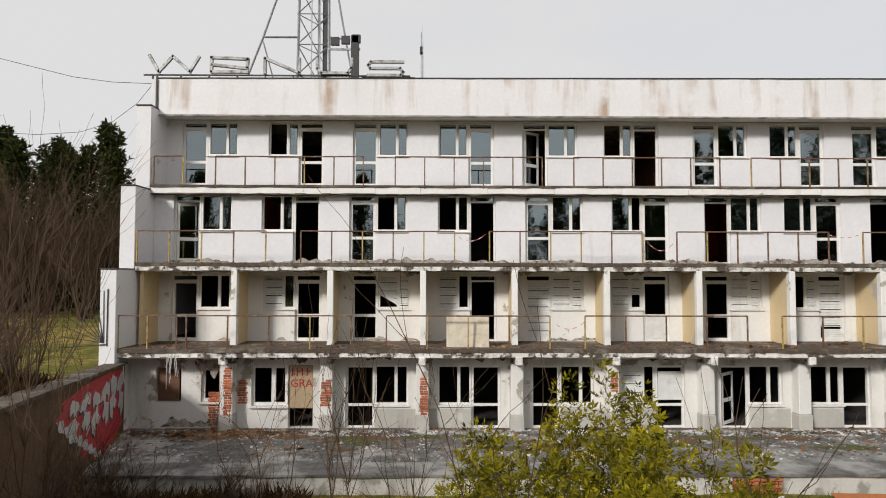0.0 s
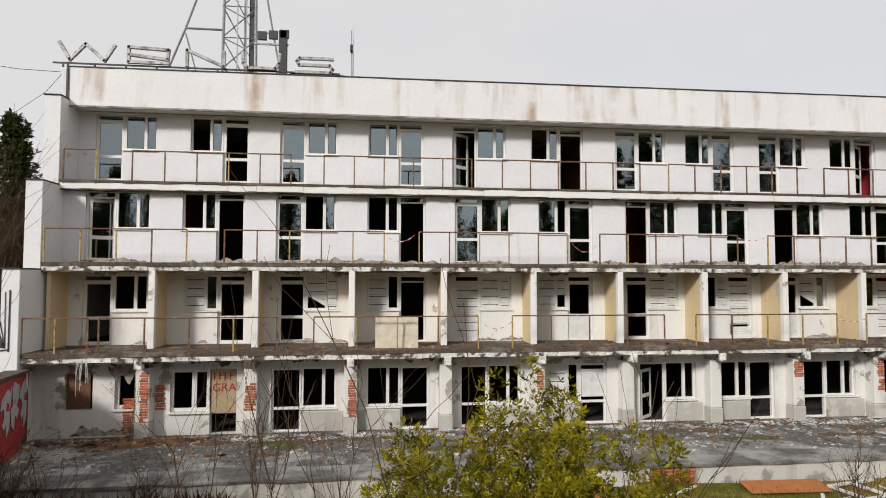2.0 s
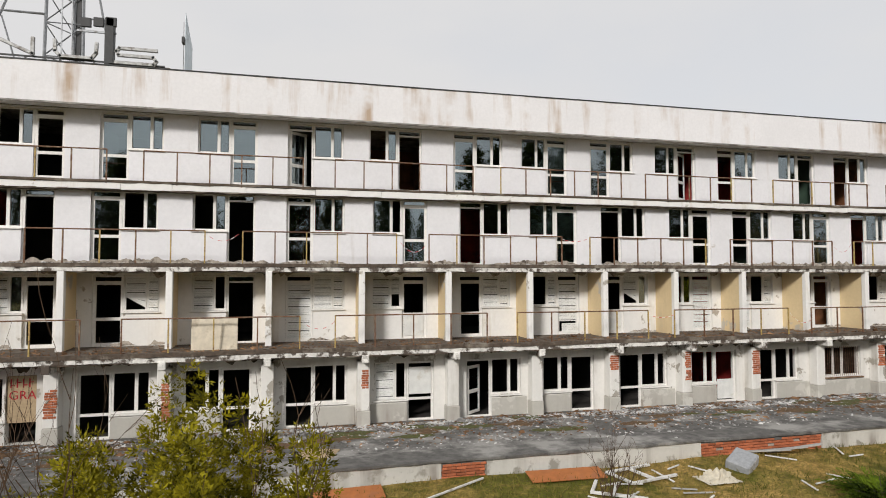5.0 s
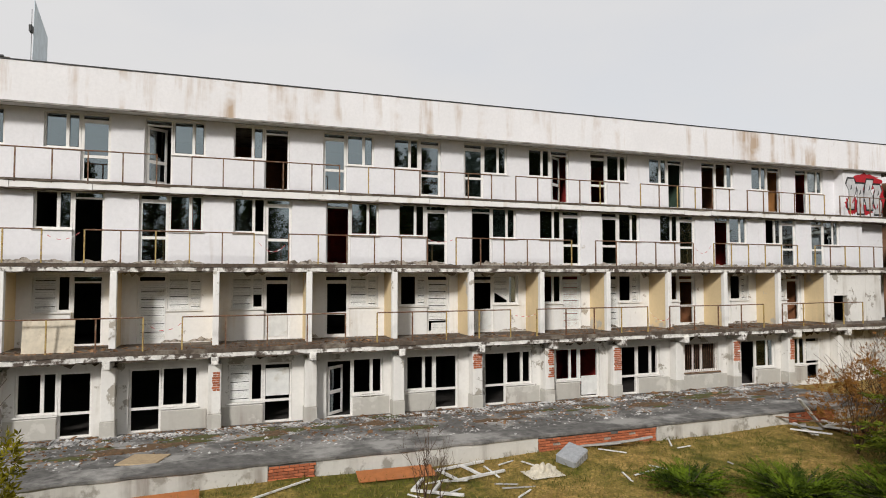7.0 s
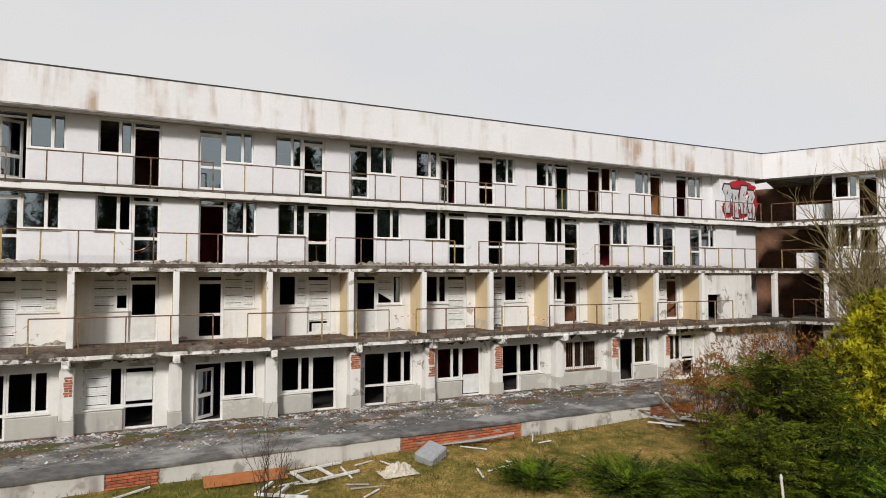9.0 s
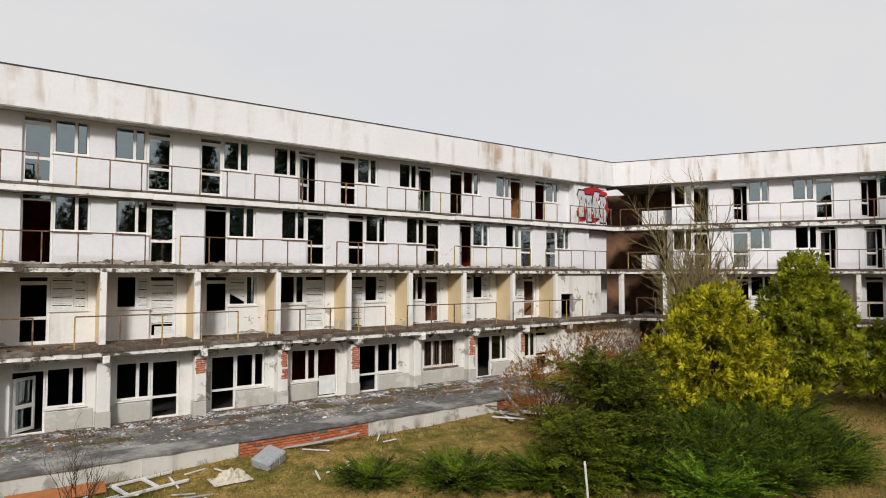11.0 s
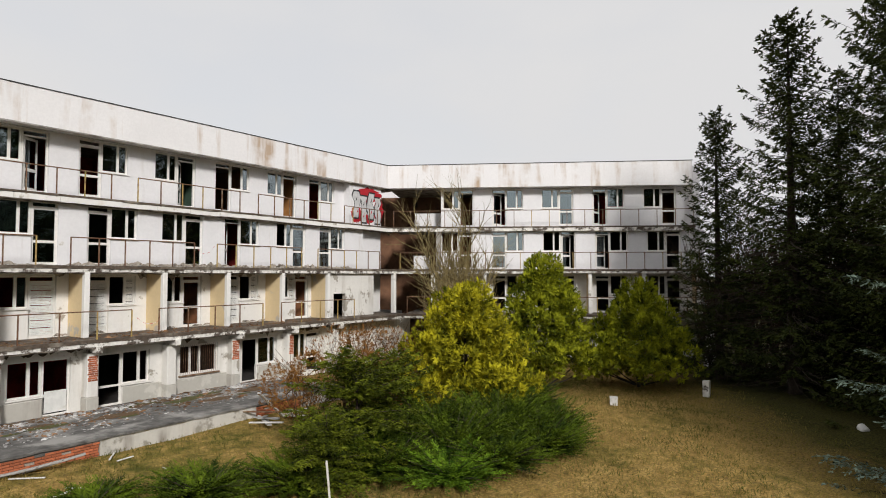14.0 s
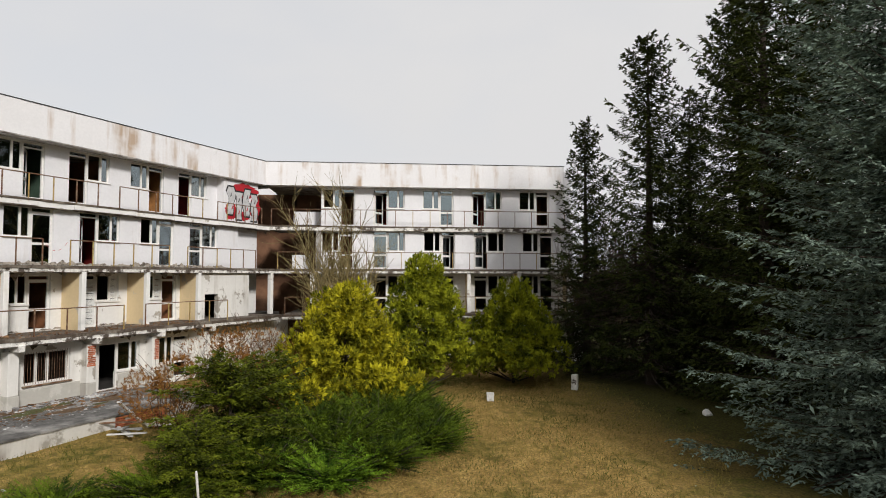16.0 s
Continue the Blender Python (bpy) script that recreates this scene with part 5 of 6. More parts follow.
for i in range(3):
    x = 0.95 + 0.42 * i
    part("antenna_panel", Geo().bar(x, x + 0.34, -1.4, -1.28, 2.35 + 0.05 * i, 2.68 + 0.05 * i, 0.01), M_DARKMETAL, mast, "dark panel antenna")
part("equipment_rack", Geo().bar(1.75, 2.05, -1.4, -1.1, 1.0, 2.75, 0.01), M_DARKMETAL, mast, "dark upright equipment rack")
part("rack_rail", Geo().box(0.8, 2.1, -1.27, -1.2, 2.2, 2.27), M_STEEL, mast)
part("rack_post", Geo().box(1.9, 1.96, -1.25, -1.2, 0, 1.0), M_STEEL, mast)
screen = thing("roof_panel", "narrow pale sheet panel standing on the roof", "panel", T((-0.72, 23.6, 11.8)))
part("sheet", Geo().add([(0, 0, 0), (0, 1.9, 0), (0, 1.9, 2.3), (0, 0.1, 3.0), (0.015, 0, 0), (0.015, 1.9, 0), (0.015, 1.9, 2.3), (0.015, 0.1, 3.0)],
    [(0, 1, 2, 3), (7, 6, 5, 4), (0, 4, 5, 1), (1, 5, 6, 2), (2, 6, 7, 3), (3, 7, 4, 0)]), plain("pale blue-grey sheet", (0.6, 0.68, 0.72), 0.5, 0.15, 3), screen)
part("pole", Geo().tube([(-0.03, -0.03, 0), (-0.03, -0.03, 2.6)], 0.01, 5), M_DARKMETAL, screen)
part("floodlight", Geo().bar(-0.08, 0.02, -0.2, 0.05, 1.75, 2.0, 0.02), M_DARKMETAL, screen, "small dark floodlight")
wire = thing("overhead_cable", "thin dark sagging overhead cable", "cable", T((-10.3, 22.0, 12.1)))
part("strand", Geo().tube([(0, 0, -0.25), (-1.4, 0, -0.2), (-2.8, 0, -0.02), (-5.7, 0, 0.7), (-14, 0, 3.4)], 0.01, 4), M_DARKMETAL, wire)
part("strand", Geo().tube([(0, 0, -0.3), (-0.5, 0, -0.95), (-1.4, 0, -1.65), (-2.5, 0, -2.0), (-4, 0, -2.1), (-6, 0, -2.0), (-12, 0, -1.2)], 0.009, 4), M_DARKMETAL, wire)

# ---- painted writing ----
M_RED = plain("red spray paint", (0.42, 0.008, 0.018), 0.6, 0.25, 8)
M_BLACKPAINT = plain("black spray paint", (0.012, 0.012, 0.012), 0.6, 0.2, 8)
M_SILVER = plain("silver spray paint", (0.52, 0.52, 0.52), 0.5, 0.2, 6)


def slab_poly(pts, y, t=0.004):
    """A thin upright plate with the outline pts (x, z) in front of plane y."""
    n = len(pts)
    return Geo().add([(a, y - t, b) for a, b in pts] + [(a, y, b) for a, b in pts], [tuple(range(n))] + [(j, (j + 1) % n, (j + 1) % n + n, j + n) for j in range(n)])


def splash(R, cx, cz, w, h, k=34):
    return [(cx + w / 2 * math.cos(6.283 * j / k) * R.uniform(0.78, 1.12), cz + h / 2 * math.sin(6.283 * j / k) * R.uniform(0.75, 1.1)) for j in range(k)]


R5 = random.Random(5)


def letter(R, x, z, w, h, y, owner, t0=0.006):
    """One bold angular spray letter: black outline with a pale body."""
    rows = 5
    left = [(x - w / 2 + R.uniform(-0.18, 0.28) * w, z - h / 2 + h * i / rows) for i in range(rows + 1)]
    right = [(x + w / 2 + R.uniform(-0.28, 0.18) * w, z + h / 2 - h * i / rows) for i in range(rows + 1)]
    pts = left + right
    part("letter_shape", slab_poly([(x + (a - x) * 1.22, z + (b - z) * 1.12) for a, b in pts], y - t0, 0.003), M_BLACKPAINT, owner, "black letter outline")
    part("letter_shape", slab_poly(pts, y - t0 - 0.004, 0.003), M_SILVER, owner, "pale letter body")
    for k in range(2):
        cx, cz = x + R.uniform(-0.15, 0.15) * w, z + (k - 0.5) * h * 0.45
        part("letter_gap", slab_poly([(cx - 0.12 * w, cz - 0.1 * h), (cx + 0.1 * w, cz - 0.05 * h), (cx + 0.12 * w, cz + 0.1 * h)], y - t0 - 0.008, 0.003), M_BLACKPAINT if k else M_RED, owner)


mural = thing("wall_graffiti", "red spray graffiti with black and silver lettering", "graffiti", None)
for cx, cz, w, h in ((38.5, 10.1, 2.6, 1.0), (37.4, 8.85, 0.95, 1.1), (39.5, 9.2, 0.9, 1.7), (38.3, 8.6, 1.6, 0.6)):
    part("red_field", slab_poly(splash(R5, cx, cz, w, h), 22.098 - 0.002 * (cx > 39) - 0.001 * (cz < 8.7)), M_RED, mural)
for i in range(4):
    letter(R5, 37.4 + 0.66 * i, 9.3 + 0.12 * (-1) ** i, 0.56, 1.6, 22.095, mural)

# flared retaining wall: it leaves the building's corner and swings in towards the terrace
RW_TURN = Matrix.Translation((-9.95, 19.86, 0)) @ Matrix.Rotation(math.atan2(-1, 0.32), 4, "Z")


def wall_top(q):
    return 2.2 + 0.07 * q


g = sloped_box(0, 12.5, 0, 0.3, -0.5, wall_top(0), wall_top(12.5))
g.v = [(x, -y, z) for x, y, z in g.v]
g.f = [f[::-1] for f in g.f]
rwall = structure("retaining_wall", g, plain("brown stained wall", (0.11, 0.06, 0.028), 0.95, 0.4, 5, stain=(0.07, 0.045, 0.03), stain_scale=1.4), "brown stained retaining wall beside the terrace", "wall", RW_TURN)
tag2 = thing("retaining_wall_graffiti", "red spray graffiti with silver jagged lettering", "graffiti", RW_TURN)


def face_poly(pts, t):
    """A thin plate on the wall's terrace side."""
    q = slab_poly(pts, 0.0, 0.003)
    q.v = [(x, -y + t, z) for x, y, z in q.v]
    q.f = [f[::-1] for f in q.f]
    return q


part("red_field", face_poly([(0.1, 2.1), (2.4, 2.32), (5.2, 2.45), (7.4, 2.42), (7.2, 2.25), (7.9, 2.15), (7.1, 1.9), (6.7, 1.5), (5.6, 1.15), (5.4, 0.8), (4.6, 0.75), (4.3, 0.42), (3.2, 0.3), (1.6, 0.25), (0.3, 0.5), (0.6, 0.8), (0.15, 1.0)], 0.001), M_RED, tag2)
JAG = [(-0.3, 0.5), (0.1, 0.72), (0.3, 0.55), (0.26, 0.2), (0.04, 0.3), (0.0, 0.05), (0.34, -0.05), (0.28, -0.6), (0.06, -0.8), (0.02, -0.35), (-0.14, -0.5), (-0.3, -0.3), (-0.12, -0.1), (-0.16, 0.2), (-0.36, 0.18)]
for i in range(6):
    y0, z0 = 0.75 + 1.12 * i, 1.45 + 0.07 * i + 0.08 * math.sin(i * 1.7)
    fl = 1 if i % 2 else -1
    big = 1.0 - 0.06 * i
    pts = [(y0 + a * fl * 1.5 * (1 + 0.15 * math.sin(3 * i + b * 5)), z0 + b * 0.9 * big) for a, b in JAG][::fl]
    part("letter_shape", face_poly([(p + 0.07, q - 0.05) for p, q in pts], 0.005), M_BLACKPAINT, tag2, "black letter shadow")
    part("letter_shape", face_poly(pts, 0.009), M_SILVER, tag2)
for i in range(8):
    y0, z0 = 7.75 - 0.55 * i, 2.0 - 0.23 * i
    part("letter_shape", face_poly([(y0, z0 + 0.12), (y0 - 0.5, z0 + 0.06), (y0 - 0.62, z0 - 0.24), (y0 - 0.2, z0 - 0.12)], 0.013), M_SILVER, tag2)
for i in range(5):
    y0 = 0.4 + 0.5 * i
    part("letter_shape", face_poly([(y0, 2.0 + 0.04 * i), (y0 + 0.3, 1.9), (y0 + 0.24, 1.55), (y0 + 0.05, 1.75)], 0.013), M_SILVER, tag2)
cop = tilted(-0.1, 12.6, -0.08, 0.5, wall_top(0) + 0.003, wall_top(12.6) + 0.003, 0.07, 0.3, 0.03, 8)
cop.v = [(x, -y, z) for x, y, z in cop.v]
cop.f = [f[::-1] for f in cop.f]
part("coping", cop, M_DARKCONC, rwall, "dark soil-covered coping")

# iron fan grille by the end balcony
fan = thing("fan_grille", "black iron fan grille at the balcony end", "grille", T((-10.25, 19.3, 2.85)))
part("upright", Geo().tube([(0, 0, 0), (0, 0, 1.75)], 0.018, 5), M_DARKMETAL, fan)
part("foot_bar", Geo().tube([(0, 0, 0.05), (-1.35, -0.1, -0.05)], 0.016, 5), M_DARKMETAL, fan)
for i in range(8):
    a = radians(8 + 11 * i)
    part("ray", Geo().tube([(-0.1, 0, 0.1), (-1.4 * math.cos(a), 0, 0.05 + 1.65 * math.sin(a))], 0.012, 4), M_DARKMETAL, fan)

# ---- ground floor oddities ----
b1 = thing("boarded_window", "brown board nailed into a broken window opening", "board", T((-8.75, Y1 + 0.1, 0.97)))
part("board", Geo().bar(-0.38, 0.3, 0, 0.03, 0, 1.06, 0.006), plain("brown stained board", (0.16, 0.08, 0.045), 0.9, 0.3, 6), b1)
b2 = thing("boarded_door", "chipboard sheet over a doorway with red spray", "board", T((-4.92, Y1 + 0.06, F1)))
part("board", Geo().bar(0.02, 0.78, 0, 0.02, 0.62, 1.98, 0.004), M_BOARD, b2)
fc = bpy.data.curves.new("spray_word", "FONT")
fc.body, fc.size, fc.extrude = "GRA", 0.36, 0.002
fc.materials.append(M_RED)
word = new("spray_word", fc)
word.parent = b2
word.matrix_basis = T((0.06, -0.004, 1.3)) @ Matrix.Rotation(radians(90), 4, "X")
for i in range(4):
    part("spray_bar", Geo().box(0.1 + 0.16 * i, 0.14 + 0.16 * i, -0.005, -0.001, 1.64, 1.9).box(0.1 + 0.16 * i, 0.22 + 0.16 * i, -0.005, -0.001, 1.7 + 0.08 * (i % 2), 1.73 + 0.08 * (i % 2)), M_RED, b2)
for x0, x1, z0, z1, hl in ((-7.72, -7.05, 0.95, 2.05, [(0.1, 0.57, 0.1, 1.0)]), (-6.1, -4.95, 0.82, 2.12, [(0.08, 0.62, 0.1, 1.2), (0.76, 1.06, 0.1, 1.2)]), (24.55, 26.4, 0.85, 2.12, [(0.08, 0.5, 0.08, 1.18), (0.58, 0.95, 0.08, 1.18), (1.03, 1.78, 0.08, 1.18)])):
    w = thing("window", "white painted ground floor window, panes broken out", "window", T((x0, Y1, z0)), "ground floor windows", "structure")
    part("window_frame", Geo().holed(0.004, x1 - x0 - 0.004, 0.004, z1 - z0 - 0.004, 0.1, 0.17, hl), M_FRAME, w)
    part("window_sill", Geo().bar(-0.06, x1 - x0 + 0.06, -0.09, 0.1, -0.06, -0.004, 0.008), M_FRAME if x0 < 0 else M_RUST, w)
    if x0 > 0:
        for i in range(17):
            part("bar", Geo().tube([(0.08 + 0.105 * i, 0.04, 0.02), (0.08 + 0.105 * i, 0.04, 1.24)], 0.009, 4), M_RUST, w)
# exposed brick by the first rooms
bw = structure("broken_wall", Geo().box(-7.0, -6.58, 19.9, Y1 - 0.006, 0.1, 2.2), M_MORTAR, "broken pier of bare red brick", "wall")
brick_patch(bw, -6.99, -6.57, 19.915, 0.12, 2.15, 77)
brick_patch(bw, -7.5, -7.05, Y1 + 0.022, 0.2, 1.3, 78)
brick_patch(bw, -6.55, -6.2, Y1 + 0.022, 0.9, 1.7, 79)

# ---- loose things and rubble ----
M_RUBBLE = leaf_material("rubble chips", (0.06, 0.055, 0.05), (0.7, 0.69, 0.67), 0.95, 0.0)
M_RUBBLE2 = leaf_material("brick and bark chips", (0.06, 0.03, 0.015), (0.34, 0.2, 0.11), 0.95, 0.0)
M_MOSS = plain("moss", (0.08, 0.085, 0.02), 1.0, 0.4, 12, stain=(0.12, 0.08, 0.035), stain_scale=4)
M_DRYMOSS = plain("dry brown moss", (0.13, 0.075, 0.035), 1.0, 0.5, 10, stain=(0.07, 0.07, 0.02), stain_scale=4)
M_WOODORANGE = plain("orange veneer board", (0.38, 0.13, 0.035), 0.7, 0.2, 5, stain=(0.3, 0.12, 0.05), stain_scale=2)
M_PALE = plain("white broken timber", (0.66, 0.65, 0.62), 0.8, 0.2, 8, stain=(0.3, 0.26, 0.2), stain_scale=4)
M_GREYWOOD = plain("grey weathered timber", (0.36, 0.35, 0.33), 0.9, 0.3, 8)


def terrace_z(y):
    return 0.4 - 0.3 * (y - 14.7) / 5.89


def rubble(n, pick, smin, smax, seed):
    """Angular chips lying about."""
    R = random.Random(seed)
    g = Geo()
    for i in range(n):
        x, y, z = pick(R)
        s = R.uniform(smin, smax) * (2.2 if R.random() < 0.04 else 1)
        m = T((x, y, z + s * 0.12)) @ Euler((R.uniform(-0.4, 0.4), R.uniform(-0.4, 0.4), R.uniform(0, 6))).to_matrix().to_4x4()
        a, b, c = s * R.uniform(0.5, 1.3), s * R.uniform(0.4, 0.9), s * R.uniform(0.1, 0.45)
        vs = [m @ Vector(p) for p in ((-a, -b * R.random(), 0), (a * R.uniform(0.3, 1), -b, 0), (a, b * R.random(), 0), (-a * R.random(), b, 0), (-a * 0.6, -b * 0.4, c), (a * 0.5, -b * 0.5, c), (a * 0.4, b * 0.5, c), (-a * 0.4, b * 0.4, c))]
        g.add(vs, [(4, 5, 6, 7), (0, 1, 5, 4), (1, 2, 6, 5), (2, 3, 7, 6), (3, 0, 4, 7)])
    return g


def on_terrace(R):
    y = 14.9 + 5.0 * (1 - R.random() ** 1.7)
    return R.uniform(-9.8, 28), y, terrace_z(y)


tagged(part("rubble", rubble(5600, on_terrace, 0.014, 0.055, 1), M_RUBBLE), "plaster chips and dirt strewn over the terrace", "rubble", "", "stuff")
tagged(part("rubble", rubble(2600, lambda R: (R.uniform(-9.8, 30), *(lambda y: (y, terrace_z(y)))(R.uniform(19.0, 19.85))), 0.02, 0.09, 8), M_RUBBLE), "plaster rubble heaped along the wall foot", "rubble", "", "stuff")
tagged(part("rubble", rubble(2600, lambda R: (R.uniform(-9.8, 33), E2 + 0.15 + 2.0 * R.random() ** 1.6, 2.75), 0.015, 0.06, 2), M_RUBBLE2), "brown crumbs and flakes on the balcony slab", "rubble", "", "stuff")
tagged(part("rubble", rubble(1500, lambda R: (R.uniform(-9.8, 37), E3 + 0.1 + 1.0 * R.random(), 5.44), 0.012, 0.05, 3), M_RUBBLE), "plaster crumbs on the upper balcony", "rubble", "", "stuff")


tagged(part("rubble", rubble(3600, lambda R: (R.uniform(-9.8, 30), *(lambda y: (y, terrace_z(y)))(20.1 - 3.6 * R.random() ** 2)), 0.02, 0.07, 18), M_RUBBLE2), "brick crumbs and bark along the terrace", "rubble", "", "stuff")
tagged(part("rubble", rubble(900, lambda R: (R.gauss(-6.6, 1.0), 19.6 - abs(R.gauss(0, 0.5)), 0.17), 0.03, 0.11, 19), M_RUBBLE2), "broken brick heap below the bare pier", "rubble", "", "stuff")


def moss_patch(R, x, y, z, r):
    k = 18
    pts = [(x + r * math.cos(6.283 * j / k) * R.uniform(0.6, 1.3) * 1.8, y + r * math.sin(6.283 * j / k) * R.uniform(0.5, 1.2)) for j in range(k)]
    g = Geo()
    g.add([(a, b, (terrace_z(b) if z < 1 else z) + 0.006) for a, b in pts] + [(x, y, (terrace_z(y) if z < 1 else z) + 0.03)], [(j, (j + 1) % k, k) for j in range(k)])
    return g


Rm = random.Random(12)
for i in range(64):
    y = Rm.uniform(17.2, 19.75)
    tagged(part("moss_patch", moss_patch(Rm, Rm.uniform(-6, 27), y, 0, Rm.uniform(0.16, 0.5)), M_MOSS if i % 2 else M_DRYMOSS), "flat moss patch on the terrace", "moss", "moss patches")


for i in range(34):
    tagged(part("moss_patch", moss_patch(Rm, Rm.uniform(-8, 33), Rm.uniform(E2 + 0.12, E2 + 0.8), 2.752, Rm.uniform(0.06, 0.2)), M_DRYMOSS), "dry brown moss on the balcony slab", "moss", "moss patches")


def board(name, label, cat, w, d, h, m, mat):
    o = thing(name, label, cat, m)
    part("sheet", Geo().bar(-w / 2, w / 2, -d / 2, d / 2, 0, h, min(0.006, h / 3)), mat, o)
    return o


board("chipboard_sheet", "raw chipboard sheet lying on the terrace", "board", 0.95, 1.1, 0.03, pose(3.8, 16.3, 0.335, -3, 0, -18), M_BOARD)
board("veneer_board", "orange veneered board lying in the grass", "board", 2.0, 0.6, 0.03, pose(9.9, 14.15, -0.03, 9, 0, -3), M_WOODORANGE)
board("veneer_board", "orange veneered board lying in the grass", "board", 2.0, 0.6, 0.03, pose(4.2, 14.1, -0.03, 9, 0, 3), M_WOODORANGE)
board("balcony_board", "stained board leaning across the balcony", "board", 1.35, 0.03, 0.98, pose(0.85, 19.75, 2.76, -6, 0, 0), M_SHEET)
board("timber_pole", "pale timber pole lying on the lawn", "pole", 3.0, 0.045, 0.045, pose(6.4, 13.6, -0.05, 0, -2, 28), M_PALE)

fr = thing("broken_window_frame", "broken white window frame lying in the grass", "window frame", pose(11.2, 13.2, -0.08, 0, 0, 12))
for a, b, c, d in ((0, 1.5, -0.04, 0.04), (0, 1.5, 0.9, 0.98), (0, 0.08, 0.04, 0.9), (0.72, 0.8, 0.04, 0.9)):
    part("frame_bar", Geo().bar(a, b, c, d, 0, 0.06, 0.006), M_PALE, fr)
fr2 = thing("broken_window_frame", "snapped pieces of a white window frame", "window frame", pose(9.9, 12.9, -0.08, 0, 0, -35))
for a, b, c, d in ((0, 1.3, 0, 0.08), (0, 0.08, 0.08, 0.9), (0.5, 0.58, 0.08, 0.7)):
    part("frame_bar", Geo().bar(a, b, c, d, 0, 0.06, 0.006), M_PALE, fr2)
sk = random.Random(31)
for i in range(22):
    x, y, w = sk.uniform(9, 19), sk.uniform(12.0, 14.3), sk.uniform(0.25, 1.1)
    board("broken_lath", "broken pale timber lath in the grass", "lath", w, 0.05, 0.03, pose(x, y, height(x, y) + 0.03, 0, sk.uniform(-6, 6), sk.uniform(0, 180)), M_PALE if i % 3 else M_GREYWOOD)
for i in range(3):
    board("leaning_plank", "grey weathered plank against the terrace wall", "plank", 1.5, 0.14, 0.04, pose(16.0 + 0.55 * i, 14.3, 0.08, 0, 12, 130 + 12 * i), M_GREYWOOD)

fm = thing("foam_block", "grey ribbed foam block tipped on the grass", "foam block", pose(14.85, 13.75, -0.08, 12, -16, 28))
part("block", Geo().bar(-0.4, 0.36, -0.3, 0.3, 0, 0.3, 0.03), plain("grey foam", (0.3, 0.31, 0.32), 0.9, 0.2, 10), fm)
for i in range(7):
    part("rib", Geo().bar(-0.36 + 0.1 * i, -0.31 + 0.1 * i, -0.318, -0.297, 0.03, 0.27, 0.005), M_GREYWOOD, fm)
cl = thing("crumpled_sheet", "crumpled cream cloth heap on the lawn", "cloth", pose(13.6, 13.15, -0.14) @ Matrix.Scale(0.75, 4))
g = Geo()
k = 22
for j in range(k + 1):
    for i in range(k + 1):
        x, y = i / k - 0.5, j / k - 0.5
        e = max(0.0, 1 - (x * x + y * y) * 4.2)
        g.v.append((x * 1.3 + 0.08 * noise.noise((i * 0.5, j * 0.5, 4)), y * 0.95 + 0.08 * noise.noise((i * 0.5, j * 0.5, 8)), max(0.0, 0.02 + e * (0.16 + 0.42 * abs(noise.noise((x * 5, y * 5, 2))) + 0.1 * noise.noise((x * 14, y * 14, 1))))))
g.f = [(j * (k + 1) + i, j * (k + 1) + i + 1, (j + 1) * (k + 1) + i + 1, (j + 1) * (k + 1) + i) for j in range(k) for i in range(k)]
part("cloth", g, plain("cream cloth", (0.55, 0.5, 0.4), 0.95, 0.25, 6), cl)

for i in range(16):
    a = sk.uniform(0, 180)
    x, y = 24.6 + sk.gauss(0, 0.7), 13.3 + sk.gauss(0, 0.4)
    board("debris_plank", "splintered plank in a rubbish pile", "plank", sk.uniform(0.7, 2.2), sk.uniform(0.08, 0.2), 0.04, pose(x, y, height(x, y) + 0.04 + 0.03 * i * 0.6, sk.uniform(-8, 8), sk.uniform(-9, 9), a), (M_PALE, M_GREYWOOD, M_RUST)[i % 3])
board("leaning_timber", "white timber leaning out of a rubbish pile", "timber", 2.0, 0.12, 0.06, pose(24.0, 13.8, 0.42, 0, 38, 12), M_PALE)
pole = thing("marker_pole", "thin white pole standing among junipers", "pole", pose(18.95, 5.95, -0.25, 0, -7, 0))
part("shaft", Geo().tube([(0, 0, 0), (0, 0, 1.35)], 0.025, 7), M_PALE, pole)
part("tip", Geo().tube([(0, 0, 1.351), (0, 0, 1.42)], [0.03, 0.018], 7), M_PALE, pole)
bx = thing("white_box", "small white carton on the lawn edge", "box", pose(34.0, 4.95, -0.22, 0, 0, 20))
part("body", Geo().bar(-0.2, 0.2, -0.15, 0.15, 0, 0.32, 0.01), M_PALE, bx)
part("lid", Geo().bar(-0.21, 0.21, -0.16, 0.16, 0.322, 0.36, 0.006), M_PALE, bx)
bc = thing("white_canister", "rounded pale plastic canister on the lawn", "canister", pose(34.6, -3.5, -0.2, 0, 70, 30))
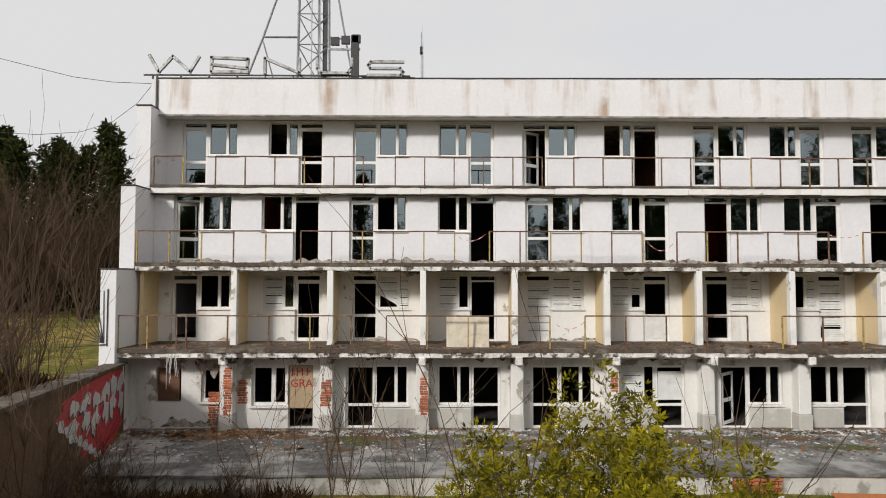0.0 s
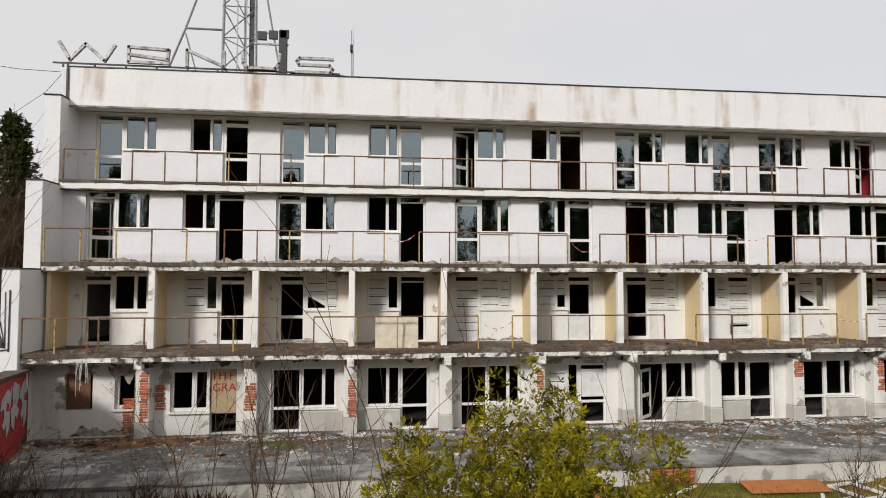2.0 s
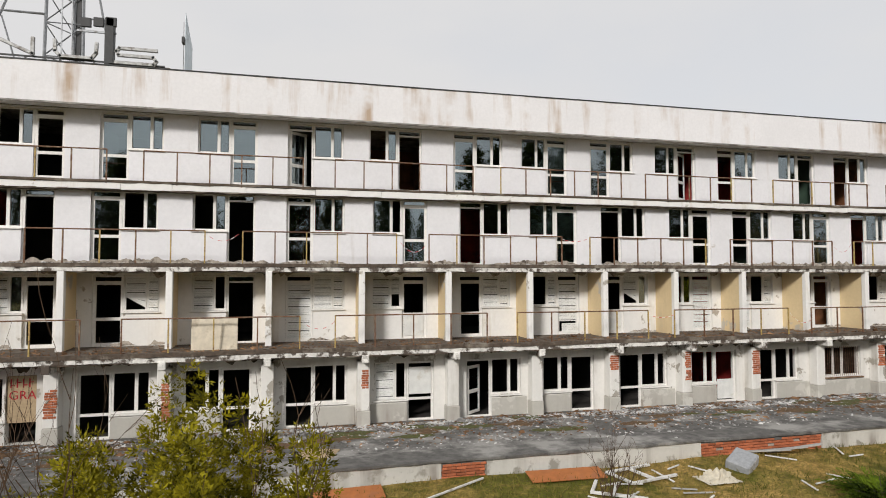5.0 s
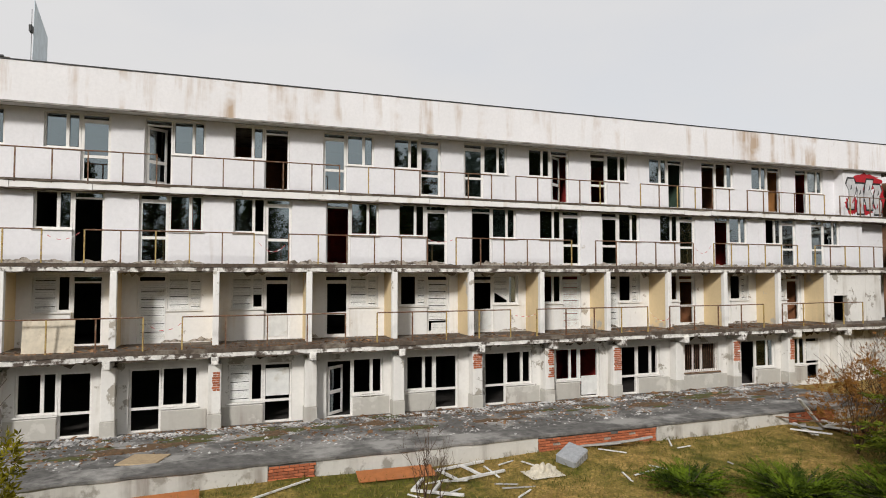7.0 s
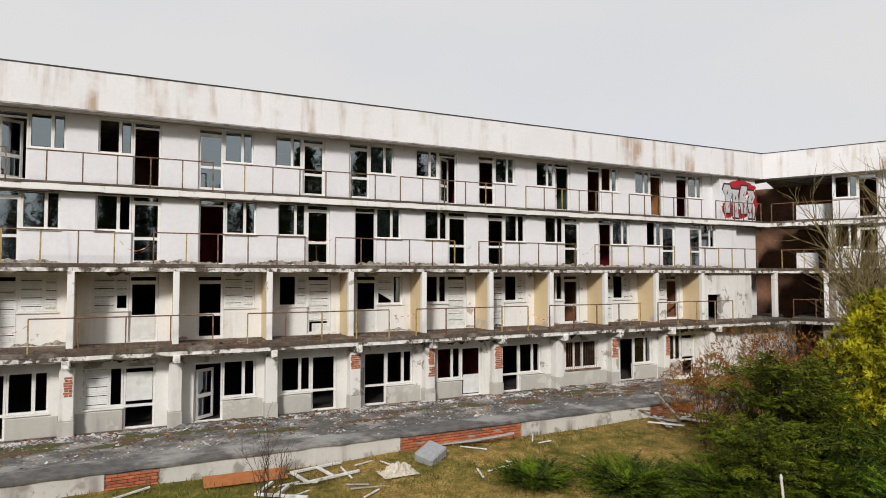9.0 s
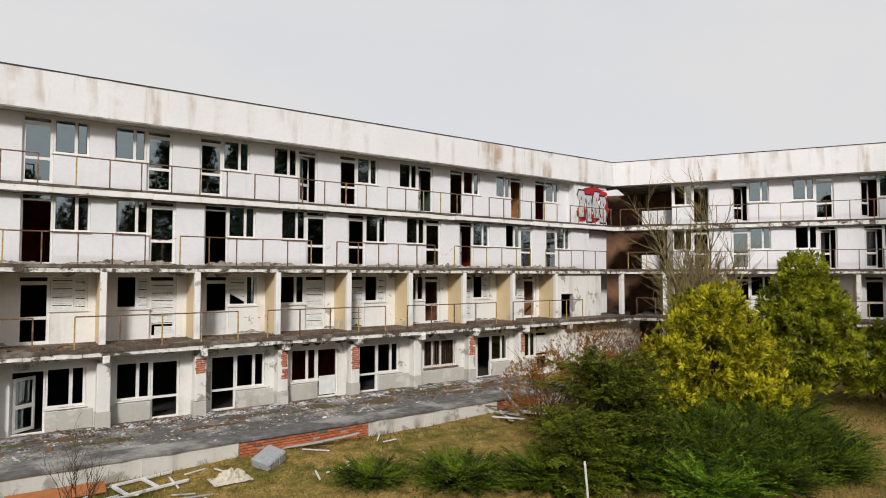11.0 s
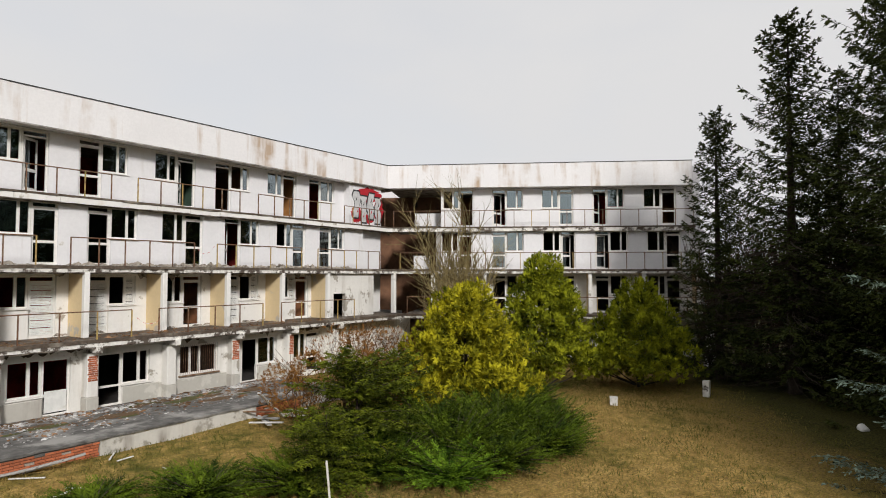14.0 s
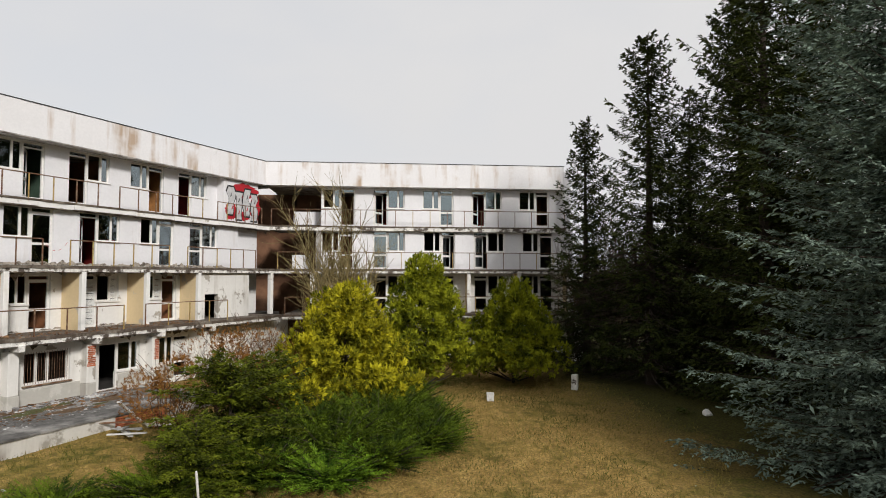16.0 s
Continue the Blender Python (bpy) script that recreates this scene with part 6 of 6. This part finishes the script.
part("body", Geo().tube([(0, 0, 0), (0, 0, 0.04), (0, 0, 0.3), (0, 0, 0.36), (0, 0, 0.4)], [0.1, 0.15, 0.15, 0.1, 0.05], 12), M_PALE, bc)
post = thing("concrete_post", "short pale concrete post by the wing", "post", T((38.0, 2.2, -0.25)))
part("shaft", Geo().bar(-0.14, 0.14, -0.14, 0.14, 0, 0.75, 0.02), M_EDGE, post)

# barrier tape across the gaps in the railings
M_TAPE_R, M_TAPE_W = plain("red tape", (0.5, 0.03, 0.03), 0.5, 0.2, 9), plain("white tape", (0.75, 0.74, 0.72), 0.5, 0.15, 9)
for k in range(1, 7):
    for xa, xb, y, z in ((0.46 + 6.2 * (k - 1), 1.48 + 6.2 * (k - 1), E3 + 0.05, 6.4), (3.47 + 6.2 * (k - 1), 4.5 + 6.2 * (k - 1), E2 + 0.06, 3.6)):
        if (k + int(z)) % 5 == 0 or xb > 29:
            continue
        tp = thing("barrier_tape", "sagging red and white barrier tape strip", "tape", T((xa, y, z)), "barrier tapes")
        n = 8
        drop = -0.1 - 0.14 * ((k * 7) % 3)
        for i in range(n):
            u0, u1 = i / n, (i + 1) / n - 0.01
            f = lambda u: drop * 4 * u * (1 - u) + (0.0 if k % 2 else -0.3 * u)
            w = xb - xa
            part("red_band" if i % 2 else "white_band", Geo().add([(w * u0, 0, f(u0) - 0.009), (w * u1, 0, f(u1) - 0.009), (w * u1, 0.004, f(u1) + 0.009), (w * u0, 0.004, f(u0) + 0.009)], [(0, 1, 2, 3)]), M_TAPE_R if i % 2 else M_TAPE_W, tp)

for x, y, z, n in ((-8.3, 19.38, 2.6, 9), (-9.85, 19.3, 2.3, 12)):
    hs = thing("hanging_strands", "pale torn strands hanging from the slab edge", "strands", T((x, y, z)))
    for i in range(n):
        ax, ln = rng.uniform(-0.15, 0.15), rng.uniform(0.4, 1.1)
        part("strand", Geo().tube([(ax, 0, 0), (ax + rng.uniform(-0.06, 0.06), -0.03, -ln * 0.5), (ax + rng.uniform(-0.1, 0.1), 0, -ln)], 0.009, 4), M_PALE, hs)
